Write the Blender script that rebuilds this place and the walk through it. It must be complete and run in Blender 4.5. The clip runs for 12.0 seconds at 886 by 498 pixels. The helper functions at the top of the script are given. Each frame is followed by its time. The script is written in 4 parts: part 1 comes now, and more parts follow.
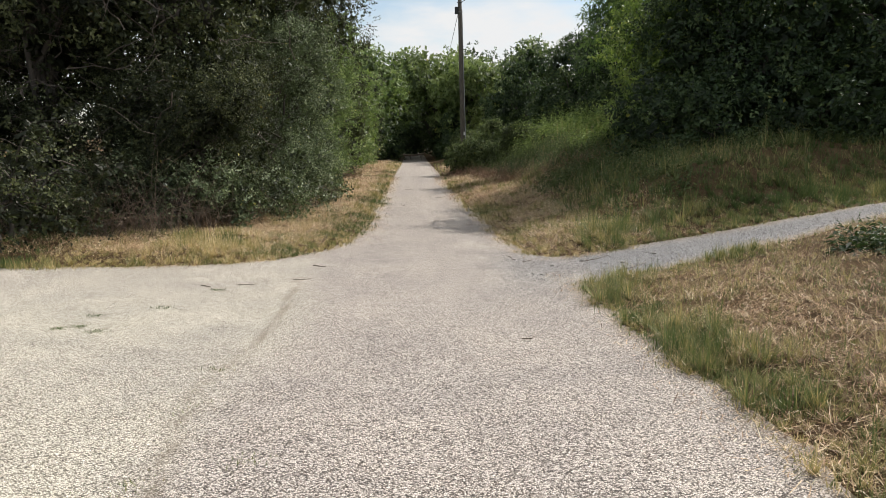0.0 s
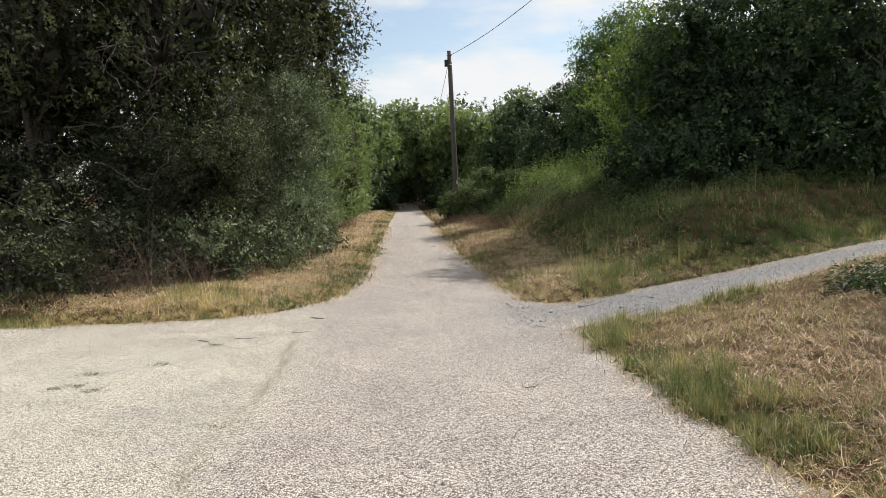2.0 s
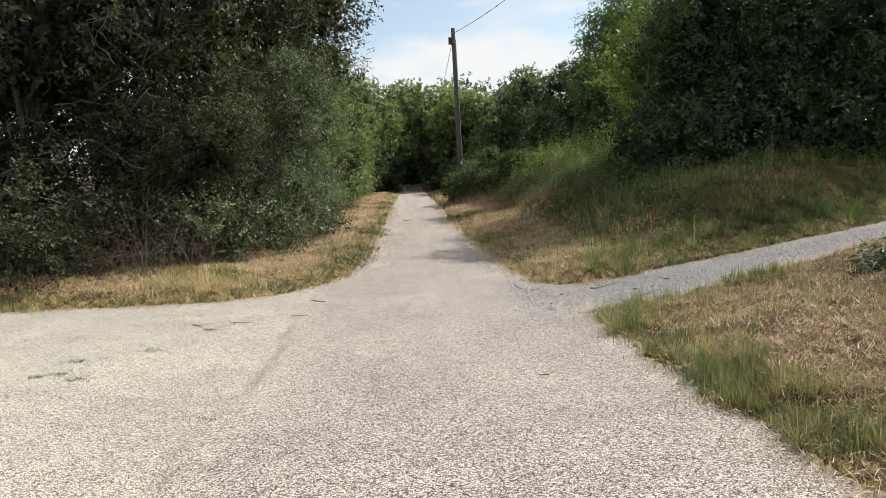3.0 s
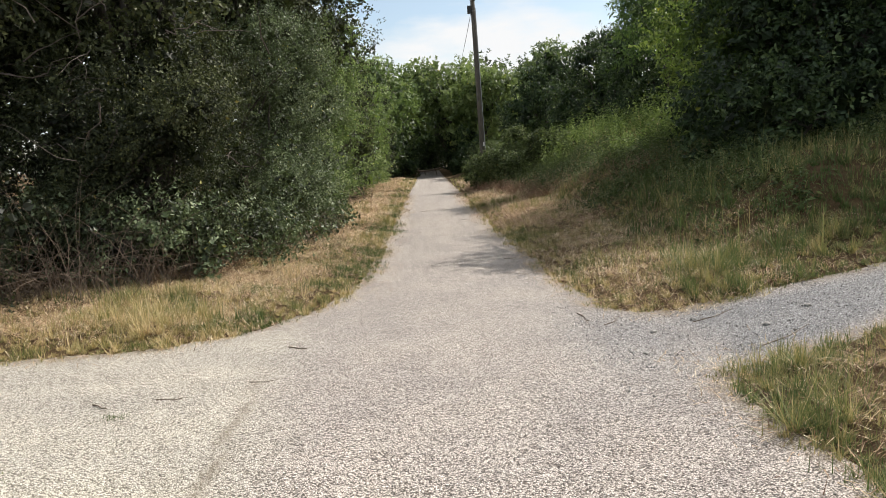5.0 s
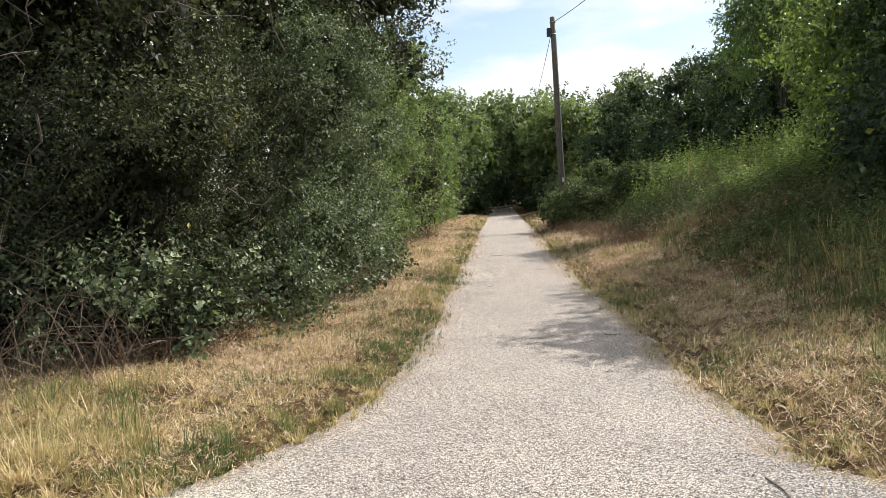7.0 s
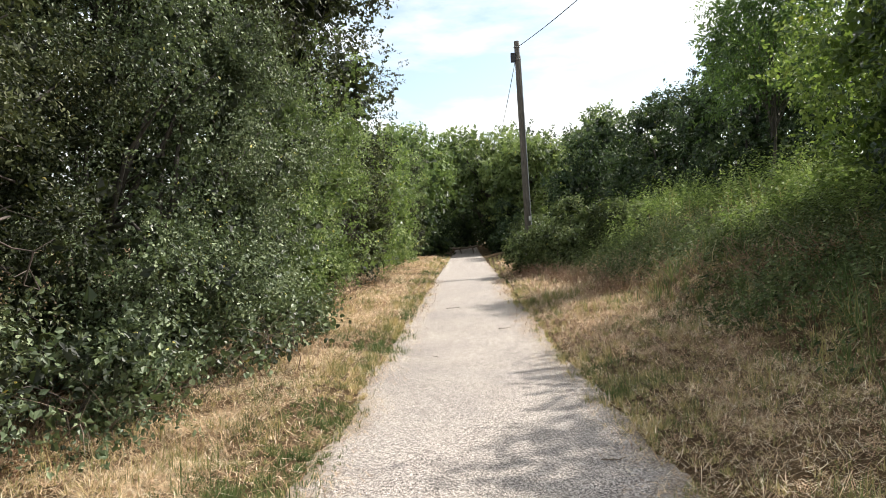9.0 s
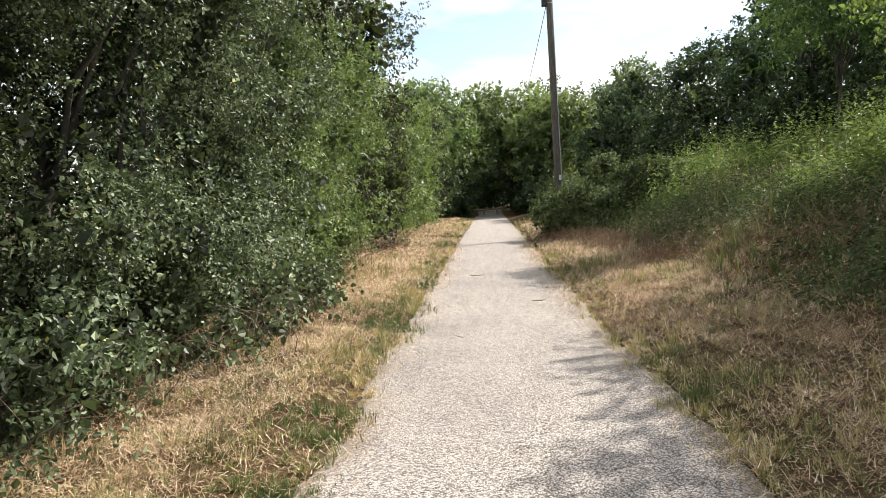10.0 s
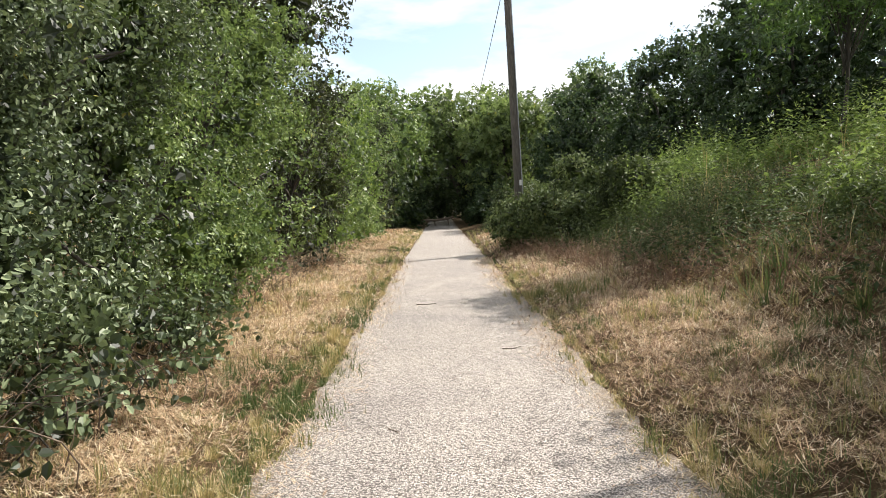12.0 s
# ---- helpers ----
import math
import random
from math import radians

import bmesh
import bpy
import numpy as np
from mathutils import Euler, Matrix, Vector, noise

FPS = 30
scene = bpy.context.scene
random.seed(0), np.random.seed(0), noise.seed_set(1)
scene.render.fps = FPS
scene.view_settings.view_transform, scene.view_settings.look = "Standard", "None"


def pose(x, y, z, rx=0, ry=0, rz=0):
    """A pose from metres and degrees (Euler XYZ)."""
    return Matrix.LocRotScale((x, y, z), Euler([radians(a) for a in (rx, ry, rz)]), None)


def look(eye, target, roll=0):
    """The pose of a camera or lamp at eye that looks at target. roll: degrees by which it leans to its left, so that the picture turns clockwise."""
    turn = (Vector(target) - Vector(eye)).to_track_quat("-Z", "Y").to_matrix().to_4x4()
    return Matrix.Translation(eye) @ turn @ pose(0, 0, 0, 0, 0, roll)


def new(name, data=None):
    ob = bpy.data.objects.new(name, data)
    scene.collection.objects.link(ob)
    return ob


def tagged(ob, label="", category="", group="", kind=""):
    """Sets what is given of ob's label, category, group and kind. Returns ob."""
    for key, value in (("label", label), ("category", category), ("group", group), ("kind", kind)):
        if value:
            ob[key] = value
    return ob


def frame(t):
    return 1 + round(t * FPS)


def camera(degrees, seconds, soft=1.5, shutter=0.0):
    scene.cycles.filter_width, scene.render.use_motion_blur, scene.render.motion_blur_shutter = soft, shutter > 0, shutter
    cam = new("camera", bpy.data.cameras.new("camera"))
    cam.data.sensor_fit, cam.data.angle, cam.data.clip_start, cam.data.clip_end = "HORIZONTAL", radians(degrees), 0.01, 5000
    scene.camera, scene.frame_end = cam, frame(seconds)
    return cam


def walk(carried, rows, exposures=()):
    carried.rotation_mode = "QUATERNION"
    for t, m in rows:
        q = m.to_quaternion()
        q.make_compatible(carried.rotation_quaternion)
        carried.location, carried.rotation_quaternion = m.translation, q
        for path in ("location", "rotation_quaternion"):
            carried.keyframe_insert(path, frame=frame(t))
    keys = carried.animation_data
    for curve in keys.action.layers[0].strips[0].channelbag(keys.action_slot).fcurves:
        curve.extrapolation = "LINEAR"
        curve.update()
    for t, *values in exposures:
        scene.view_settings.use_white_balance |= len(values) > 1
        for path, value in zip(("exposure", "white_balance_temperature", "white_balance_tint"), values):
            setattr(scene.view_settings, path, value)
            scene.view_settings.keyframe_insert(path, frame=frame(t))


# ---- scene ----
cam = camera(65.7, 12.0, soft=0.6)
METRES, EYE, TILT, LEAN, TURN = 13.2, 1.5, 0.0, 0.0, -2.3
ROWS = [
    (0.0, 0.0, 0.0, 0.0, 0.02, -9.1, -0.12),
    (0.5, -0.0042, 0.0007, 0.0028, -0.86, -5.82, 0.42),
    (1.0, -0.0049, -0.0002, -0.0006, -0.4, -6.08, 1.74),
    (1.5, -0.0039, 0.0007, 0.0006, -1.35, -6.65, 0.79),
    (2.0, -0.0037, -0.0004, 0.001, -0.66, -5.1, 1.16),
    (2.5, -0.0063, 0.0036, 0.0002, -1.23, -5.14, 2.55),
    (3.0, -0.0051, 0.029, -0.0044, -0.34, -6.56, 1.4),
    (5.0, -0.0131, 0.2308, -0.0034, 1.14, -7.92, 2.67),
    (5.5, -0.0123, 0.2821, -0.0044, 3.0, -8.47, 1.92),
    (6.0, -0.0167, 0.3362, -0.0046, 3.57, -7.22, 2.57),
    (6.5, -0.0185, 0.3858, -0.0041, 8.08, -5.41, 1.93),
    (7.0, -0.0209, 0.439, -0.0043, 7.2, -4.68, 2.25),
    (9.0, -0.0135, 0.6519, -0.0059, 4.42, -1.46, 2.03),
    (9.5, -0.0196, 0.7071, -0.0094, 9.62, -4.49, 0.94),
    (10.0, -0.0257, 0.7602, -0.0101, 6.26, -4.59, 1.9),
    (10.5, -0.026, 0.8143, -0.0116, 3.83, -0.64, 4.67),
    (11.0, -0.0333, 0.8691, -0.0137, 1.64, -3.44, 1.99),
    (11.5, -0.0291, 0.9231, -0.0172, 2.01, -6.45, 1.96),
    (12.0, -0.035, 0.9787, -0.0162, 2.17, -3.87, 1.98),
]
EXPOSURES = [(0.0, 0.05), (1.0, 0.09), (3.0, 0.16), (5.0, 0.19), (7.0, 0.45), (9.0, 0.7), (11.0, 0.7), (12.0, 0.68)]
walk(cam, [(t, pose(0, 0, EYE, TILT, LEAN, TURN) @ pose(METRES * x, METRES * y, METRES * z, 90 + pitch, roll, yaw)) for t, x, y, z, yaw, pitch, roll in ROWS], EXPOSURES)

# ---- world and sun ----
SUN_AZ, SUN_EL = radians(34.0), radians(43.5)      # azimuth from +x towards +y
SUN_DIR = Vector((math.cos(SUN_AZ) * math.cos(SUN_EL), math.sin(SUN_AZ) * math.cos(SUN_EL), math.sin(SUN_EL)))
world = bpy.data.worlds.new("sky")
scene.world = world
world.use_nodes = True
wn, wl = world.node_tree.nodes, world.node_tree.links
wn.clear()
sky = wn.new("ShaderNodeTexSky")
sky.sky_type, sky.sun_disc = "NISHITA", False
sky.sun_elevation, sky.sun_rotation = SUN_EL, radians(90) - SUN_AZ
sky.air_density, sky.dust_density, sky.ozone_density = 1.0, 1.2, 1.0
wco = wn.new("ShaderNodeTexCoord")
wmap = wn.new("ShaderNodeMapping")
wmap.inputs["Scale"].default_value = (1.0, 1.0, 3.2)
wmap.inputs["Location"].default_value = (0.35, 0.1, 0.22)
cloud = wn.new("ShaderNodeTexNoise")
cloud.inputs["Scale"].default_value, cloud.inputs["Detail"].default_value, cloud.inputs["Roughness"].default_value = 3.1, 8.0, 0.55
cramp = wn.new("ShaderNodeValToRGB")
cramp.color_ramp.elements[0].position, cramp.color_ramp.elements[1].position = 0.4, 0.57
cramp.color_ramp.elements[0].color = (0.12, 0.12, 0.12, 1)
cmix = wn.new("ShaderNodeMix")
cmix.data_type = "RGBA"
cmix.inputs[7].default_value = (13.0, 13.1, 13.2, 1)
wbg = wn.new("ShaderNodeBackground")
wbg.inputs["Strength"].default_value = 0.064
wout = wn.new("ShaderNodeOutputWorld")
wl.new(wco.outputs["Generated"], wmap.inputs["Vector"])
wl.new(wmap.outputs[0], cloud.inputs["Vector"])
wl.new(cloud.outputs["Fac"], cramp.inputs["Fac"])
wl.new(cramp.outputs["Color"], cmix.inputs[0])
clear = wn.new("ShaderNodeMix")
clear.data_type, clear.blend_type = "RGBA", "MULTIPLY"
clear.inputs[0].default_value = 1.0
clear.inputs[7].default_value = (2.1, 2.1, 2.0, 1)
wl.new(sky.outputs["Color"], clear.inputs[6])
wl.new(clear.outputs[2], cmix.inputs[6])
wl.new(cmix.outputs[2], wbg.inputs["Color"])
wl.new(wbg.outputs[0], wout.inputs["Surface"])
sun = new("sun", bpy.data.lights.new("sun", "SUN"))
sun.data.energy, sun.data.angle, sun.data.color = 5.0, radians(0.53), (1.0, 0.945, 0.87)
sun.matrix_world = look((0, 0, 30), Vector((0, 0, 30)) - SUN_DIR)


# ---- materials ----
def node_mat(name):
    m = bpy.data.materials.new(name)
    m.use_nodes = True
    nt = m.node_tree
    return m, nt, nt.nodes["Principled BSDF"], nt.nodes["Material Output"]


def ramp(nt, source, stops):
    r = nt.nodes.new("ShaderNodeValToRGB")
    el = r.color_ramp.elements
    while len(el) < len(stops):
        el.new(0.5)
    for e, (p, c) in zip(el, stops):
        e.position, e.color = p, (*c, 1)
    nt.links.new(source, r.inputs["Fac"])
    return r.outputs["Color"]


def tex_noise(nt, scale, detail=4.0, rough=0.6, vector=None):
    n = nt.nodes.new("ShaderNodeTexNoise")
    n.inputs["Scale"].default_value, n.inputs["Detail"].default_value, n.inputs["Roughness"].default_value = scale, detail, rough
    nt.links.new(vector or position(nt), n.inputs["Vector"])
    return n.outputs["Fac"]


def position(nt):
    return nt.nodes.new("ShaderNodeNewGeometry").outputs["Position"]


def attribute(nt, name):
    a = nt.nodes.new("ShaderNodeAttribute")
    a.attribute_name = name
    return a.outputs["Fac"]


def blend(nt, fac, a, b, mode="MIX"):
    n = nt.nodes.new("ShaderNodeMix")
    n.data_type, n.blend_type = "RGBA", mode
    for s, v in ((n.inputs[0], fac), (n.inputs[6], a), (n.inputs[7], b)):
        if hasattr(v, "is_linked"):
            nt.links.new(v, s)
        else:
            s.default_value = v if isinstance(v, (int, float)) else (*v, 1)
    return n.outputs[2]


def bump(nt, height, strength, distance, bsdf, under=None):
    b = nt.nodes.new("ShaderNodeBump")
    b.inputs["Strength"].default_value, b.inputs["Distance"].default_value = strength, distance
    nt.links.new(height, b.inputs["Height"])
    if under:
        nt.links.new(under, b.inputs["Normal"])
    nt.links.new(b.outputs["Normal"], bsdf.inputs["Normal"])
    return b.outputs["Normal"]


def leaf_material(name, dark, mid, light, gloss=0.42, through_light=0.32, shine=0.5):
    """Leaves: tone from leaf to leaf, patches of tone over the plant, light passing through."""
    m, nt, bsdf, out = node_mat(name)
    # lowest tone sinks below dark, painting the shade deep inside the plant
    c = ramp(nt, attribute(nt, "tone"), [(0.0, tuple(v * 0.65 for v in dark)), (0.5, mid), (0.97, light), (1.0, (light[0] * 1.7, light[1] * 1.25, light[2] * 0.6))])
    c = blend(nt, ramp(nt, tex_noise(nt, 1.3, 2.0), [(0.35, (0, 0, 0)), (0.75, (0.55, 0.55, 0.55))]), c, tuple(v * 0.8 for v in mid))
    nt.links.new(c, bsdf.inputs["Base Color"])
    bsdf.inputs["Roughness"].default_value = gloss
    bsdf.inputs["Specular IOR Level"].default_value = shine
    tr = nt.nodes.new("ShaderNodeBsdfTranslucent")
    nt.links.new(blend(nt, 0.5, c, (light[0] * 1.05, light[1] * 1.2, light[2] * 0.7)), tr.inputs["Color"])
    mix = nt.nodes.new("ShaderNodeMixShader")
    mix.inputs[0].default_value = through_light
    nt.links.new(bsdf.outputs[0], mix.inputs[1])
    nt.links.new(tr.outputs[0], mix.inputs[2])
    nt.links.new(mix.outputs[0], out.inputs["Surface"])
    return m


# hawthorn is lowered to near black, so its colour carries the thicket's shade
SHADED_HAWTHORN = leaf_material("shaded_hawthorn_leaf", (0.013, 0.017, 0.008), (0.038, 0.048, 0.02), (0.145, 0.16, 0.07), 0.55, 0.14, 0.25)
BRAMBLE = leaf_material("bramble_leaf", (0.01, 0.014, 0.007), (0.092, 0.128, 0.06), (0.33, 0.39, 0.22), 0.48, 0.13, 0.35)
BED_BRAMBLE = leaf_material("bed_bramble_leaf", (0.014, 0.022, 0.009), (0.095, 0.13, 0.05), (0.24, 0.28, 0.12), 0.6, 0.18, 0.2)
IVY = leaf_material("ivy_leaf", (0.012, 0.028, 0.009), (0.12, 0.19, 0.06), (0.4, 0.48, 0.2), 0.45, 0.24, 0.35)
ASH = leaf_material("ash_leaf", (0.04, 0.085, 0.02), (0.125, 0.19, 0.045), (0.28, 0.35, 0.09), 0.42, 0.38)
WILLOW = leaf_material("willow_leaf", (0.04, 0.07, 0.028), (0.19, 0.25, 0.09), (0.32, 0.38, 0.15), 0.5, 0.34)
YOUNG_ASH = leaf_material("young_ash_leaf", (0.02, 0.05, 0.014), (0.065, 0.125, 0.032), (0.2, 0.29, 0.075), 0.45, 0.36)
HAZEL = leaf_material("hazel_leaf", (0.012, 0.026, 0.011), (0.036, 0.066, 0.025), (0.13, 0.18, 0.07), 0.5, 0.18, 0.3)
NETTLE = leaf_material("nettle_leaf", (0.022, 0.042, 0.012), (0.17, 0.245, 0.068), (0.4, 0.48, 0.16), 0.55, 0.3, 0.2)


def grass_material(name, stops):
    m, nt, bsdf, out = node_mat(name)
    c = ramp(nt, attribute(nt, "tone"), stops)
    nt.links.new(c, bsdf.inputs["Base Color"])
    bsdf.inputs["Roughness"].default_value = 0.6
    bsdf.inputs["Specular IOR Level"].default_value = 0.3
    tr = nt.nodes.new("ShaderNodeBsdfTranslucent")
    nt.links.new(c, tr.inputs["Color"])
    mix = nt.nodes.new("ShaderNodeMixShader")
    mix.inputs[0].default_value = 0.3
    nt.links.new(bsdf.outputs[0], mix.inputs[1])
    nt.links.new(tr.outputs[0], mix.inputs[2])
    nt.links.new(mix.outputs[0], out.inputs["Surface"])
    return m


GRASS = grass_material("verge_grass", [(0.0, (0.08, 0.125, 0.035)), (0.3, (0.17, 0.2, 0.07)), (0.55, (0.4, 0.34, 0.14)), (0.8, (0.6, 0.47, 0.23)), (1.0, (0.8, 0.66, 0.4))])
STRAW = grass_material("cut_straw", [(0.0, (0.15, 0.085, 0.05)), (0.35, (0.46, 0.3, 0.175)), (0.7, (0.76, 0.57, 0.36)), (1.0, (0.93, 0.82, 0.6))])


def bark_material(name, a, b, scale=9.0):
    m, nt, bsdf, out = node_mat(name)
    tc = nt.nodes.new("ShaderNodeMapping")
    tc.inputs["Scale"].default_value = (1, 1, 0.16)
    nt.links.new(position(nt), tc.inputs["Vector"])
    n = tex_noise(nt, scale, 6, 0.65, tc.outputs[0])
    nt.links.new(ramp(nt, n, [(0.3, a), (0.7, b)]), bsdf.inputs["Base Color"])
    bsdf.inputs["Roughness"].default_value = 0.85
    bump(nt, n, 0.6, 0.02, bsdf)
    return m


BARK = bark_material("bark", (0.03, 0.026, 0.021), (0.1, 0.085, 0.07))
CANE = bark_material("dead_cane", (0.085, 0.058, 0.04), (0.26, 0.2, 0.145), 25)
POLE_WOOD = bark_material("weathered_pole_timber", (0.055, 0.048, 0.04), (0.16, 0.14, 0.115), 30)


def plain(name, colour, rough=0.5, metal=0.0):
    m, nt, bsdf, out = node_mat(name)
    n = tex_noise(nt, 30, 4)
    nt.links.new(ramp(nt, n, [(0.3, tuple(v * 0.75 for v in colour)), (0.7, colour)]), bsdf.inputs["Base Color"])
    bsdf.inputs["Roughness"].default_value, bsdf.inputs["Metallic"].default_value = rough, metal
    return m


CABLE = plain("black_cable", (0.03, 0.03, 0.032), 0.6)
STEEL = plain("galvanised_steel", (0.42, 0.43, 0.44), 0.45, 0.8)
WHITE_PLATE = plain("white_plate", (0.78, 0.78, 0.76), 0.4)


def gravel_material():
    m, nt, bsdf, out = node_mat("path_gravel")
    pos = position(nt)
    vo = nt.nodes.new("ShaderNodeTexVoronoi")
    vo.inputs["Scale"].default_value = 132
    nt.links.new(pos, vo.inputs["Vector"])
    vs = nt.nodes.new("ShaderNodeTexVoronoi")
    vs.inputs["Scale"].default_value = 40
    nt.links.new(pos, vs.inputs["Vector"])
    sep = nt.nodes.new("ShaderNodeSeparateColor")
    nt.links.new(vo.outputs["Color"], sep.inputs[0])
    tan = ramp(nt, sep.outputs[0], [(0.0, (0.1, 0.09, 0.082)), (0.28, (0.25, 0.22, 0.2)), (0.45, (0.58, 0.515, 0.46)), (1.0, (0.97, 0.88, 0.8))])
    pale = ramp(nt, sep.outputs[0], [(0.0, (0.17, 0.15, 0.12)), (0.22, (0.42, 0.385, 0.31)), (0.36, (0.72, 0.67, 0.55)), (1.0, (0.98, 0.93, 0.81))])
    grey = ramp(nt, sep.outputs[0], [(0.0, (0.1, 0.1, 0.1)), (0.5, (0.3, 0.295, 0.3)), (1.0, (0.66, 0.65, 0.64))])
    c = blend(nt, attribute(nt, "yard"), tan, pale)
    c = blend(nt, attribute(nt, "stone"), c, grey)
    # colour darkened between the stones, standing for their tiny shadows
    gaps = ramp(nt, vo.outputs["Distance"], [(0.0, (1.12, 1.12, 1.12)), (0.42, (1.0, 1.0, 1.0)), (0.72, (0.32, 0.3, 0.28))])
    c = blend(nt, 1.0, c, gaps, "MULTIPLY")
    patch = ramp(nt, tex_noise(nt, 1.1, 5, 0.65), [(0.3, (0.81, 0.82, 0.84)), (0.7, (1.05, 1.06, 1.05))])
    c = blend(nt, 1.0, c, patch, "MULTIPLY")
    dust = ramp(nt, vs.outputs["Distance"], [(0.0, (1.04, 1.04, 1.04)), (0.8, (0.88, 0.87, 0.86))])
    c = blend(nt, 1.0, c, dust, "MULTIPLY")
    c = blend(nt, attribute(nt, "crease"), c, (0.2, 0.165, 0.12))
    dirt = nt.nodes.new("ShaderNodeMath")
    dirt.operation = "MULTIPLY"
    nt.links.new(attribute(nt, "rim"), dirt.inputs[0])
    nt.links.new(ramp(nt, tex_noise(nt, 22, 5, 0.7), [(0.35, (0.15, 0.15, 0.15)), (0.6, (1, 1, 1))]), dirt.inputs[1])
    c = blend(nt, dirt.outputs[0], c, (0.23, 0.175, 0.115))
    nt.links.new(c, bsdf.inputs["Base Color"])
    bsdf.inputs["Roughness"].default_value = 0.9
    bsdf.inputs["Specular IOR Level"].default_value = 0.2
    inv = ramp(nt, vo.outputs["Distance"], [(0.0, (1, 1, 1)), (0.7, (0, 0, 0))])
    b1 = bump(nt, inv, 0.7, 0.006, bsdf)
    bump(nt, tex_noise(nt, 9, 5), 0.35, 0.02, bsdf, b1)
    return m


def soil_material():
    m, nt, bsdf, out = node_mat("dry_turf_soil")
    n = tex_noise(nt, 2.2, 6, 0.65)
    c = ramp(nt, n, [(0.25, (0.06, 0.039, 0.022)), (0.5, (0.125, 0.084, 0.047)), (0.75, (0.21, 0.15, 0.085))])
    c = blend(nt, 1.0, c, ramp(nt, tex_noise(nt, 70, 5, 0.75), [(0.3, (0.35, 0.36, 0.32)), (0.7, (1.5, 1.45, 1.35))]), "MULTIPLY")
    nt.links.new(c, bsdf.inputs["Base Color"])
    bsdf.inputs["Roughness"].default_value = 0.95
    bsdf.inputs["Specular IOR Level"].default_value = 0.1
    bump(nt, tex_noise(nt, 55, 6, 0.7), 1.0, 0.04, bsdf)
    return m


GRAVEL, SOIL = gravel_material(), soil_material()


# ---- lie of the land ----
def smooth(a, b, v):
    t = np.clip((v - a) / (b - a), 0, 1)
    return t * t * (3 - 2 * t)


def wave(x, y, f, seed=0.0):
    """Smooth noise in -1..1, with lumps about 3 / f metres across."""
    def dot(ix, iy):
        h = np.sin(ix * 127.1 + iy * 311.7 + seed * 74.7) * 43758.5453
        return h - np.floor(h)

    def layer(u, v):
        iu, iv = np.floor(u), np.floor(v)
        fu, fv = u - iu, v - iv
        fu, fv = fu * fu * (3 - 2 * fu), fv * fv * (3 - 2 * fv)
        low = dot(iu, iv) * (1 - fu) + dot(iu + 1, iv) * fu
        high = dot(iu, iv + 1) * (1 - fu) + dot(iu + 1, iv + 1) * fu
        return 2 * (low * (1 - fv) + high * fv) - 1

    u, v = (0.8 * x - 0.6 * y) * f / 2.6, (0.6 * x + 0.8 * y) * f / 2.6
    return np.clip(layer(u, v) + 0.5 * layer(u * 2.03 + 17, v * 2.03 - 9), -1, 1)


LEFT_Y = [8.62, 8.75, 8.95, 9.25, 9.65, 10.9, 12.5, 15, 30, 55, 90]
LEFT_X = [-14, -3.8, -2.4, -1.95, -1.62, -1.14, -0.97, -0.95, -1.14, -1.25, -1.4]
RIGHT_Y = [-6, 3.3, 4.3, 5.7, 6.8, 7.5, 9.3, 9.65, 10.5, 12, 15, 18, 30, 42, 55, 90]
RIGHT_X = [2.3, 1.97, 1.86, 1.87, 1.85, 1.93, 1.93, 1.62, 1.53, 1.44, 1.4, 1.28, 1.18, 1.05, 0.92, 0.85]
SIDE = [(1.2, 8.3), (3.0, 8.6), (4.6, 9.05), (7.3, 10.2), (12.0, 12.2), (20.0, 15.0)]


def left_edge(y):
    return np.where(y < 8.62, -16.0, np.interp(y, LEFT_Y, LEFT_X))


def right_edge(y):
    return np.interp(y, RIGHT_Y, RIGHT_X)


def side_inside(x, y):
    """Positive inside the side track, in metres from its edge."""
    yc = np.interp(x, [p[0] for p in SIDE], [p[1] for p in SIDE])
    half = np.interp(x, [1.2, 3.0, 4.6, 7.0, 20], [1.0, 0.72, 0.55, 0.45, 0.45])
    return np.where((x > 1.2) & (x < 19), half - np.abs(y - yc) * 0.93, -1.0)


def path_inside(x, y):
    ragged = 0.045 * wave(x, y, 3.1, 1.0) + 0.05 * wave(x, y, 8.3, 2.0) + 0.02 * wave(x, y, 27.0, 3.0)
    dx = x - left_edge(y)
    dy = np.interp(x, LEFT_X[:7], LEFT_Y[:7]) - y
    near = np.where(x < LEFT_X[6], np.sign(dy) * np.minimum(np.abs(dx), np.abs(dy)), dx)
    main = np.minimum(near, right_edge(y) - x)
    return np.maximum(main, side_inside(x, y)) + ragged


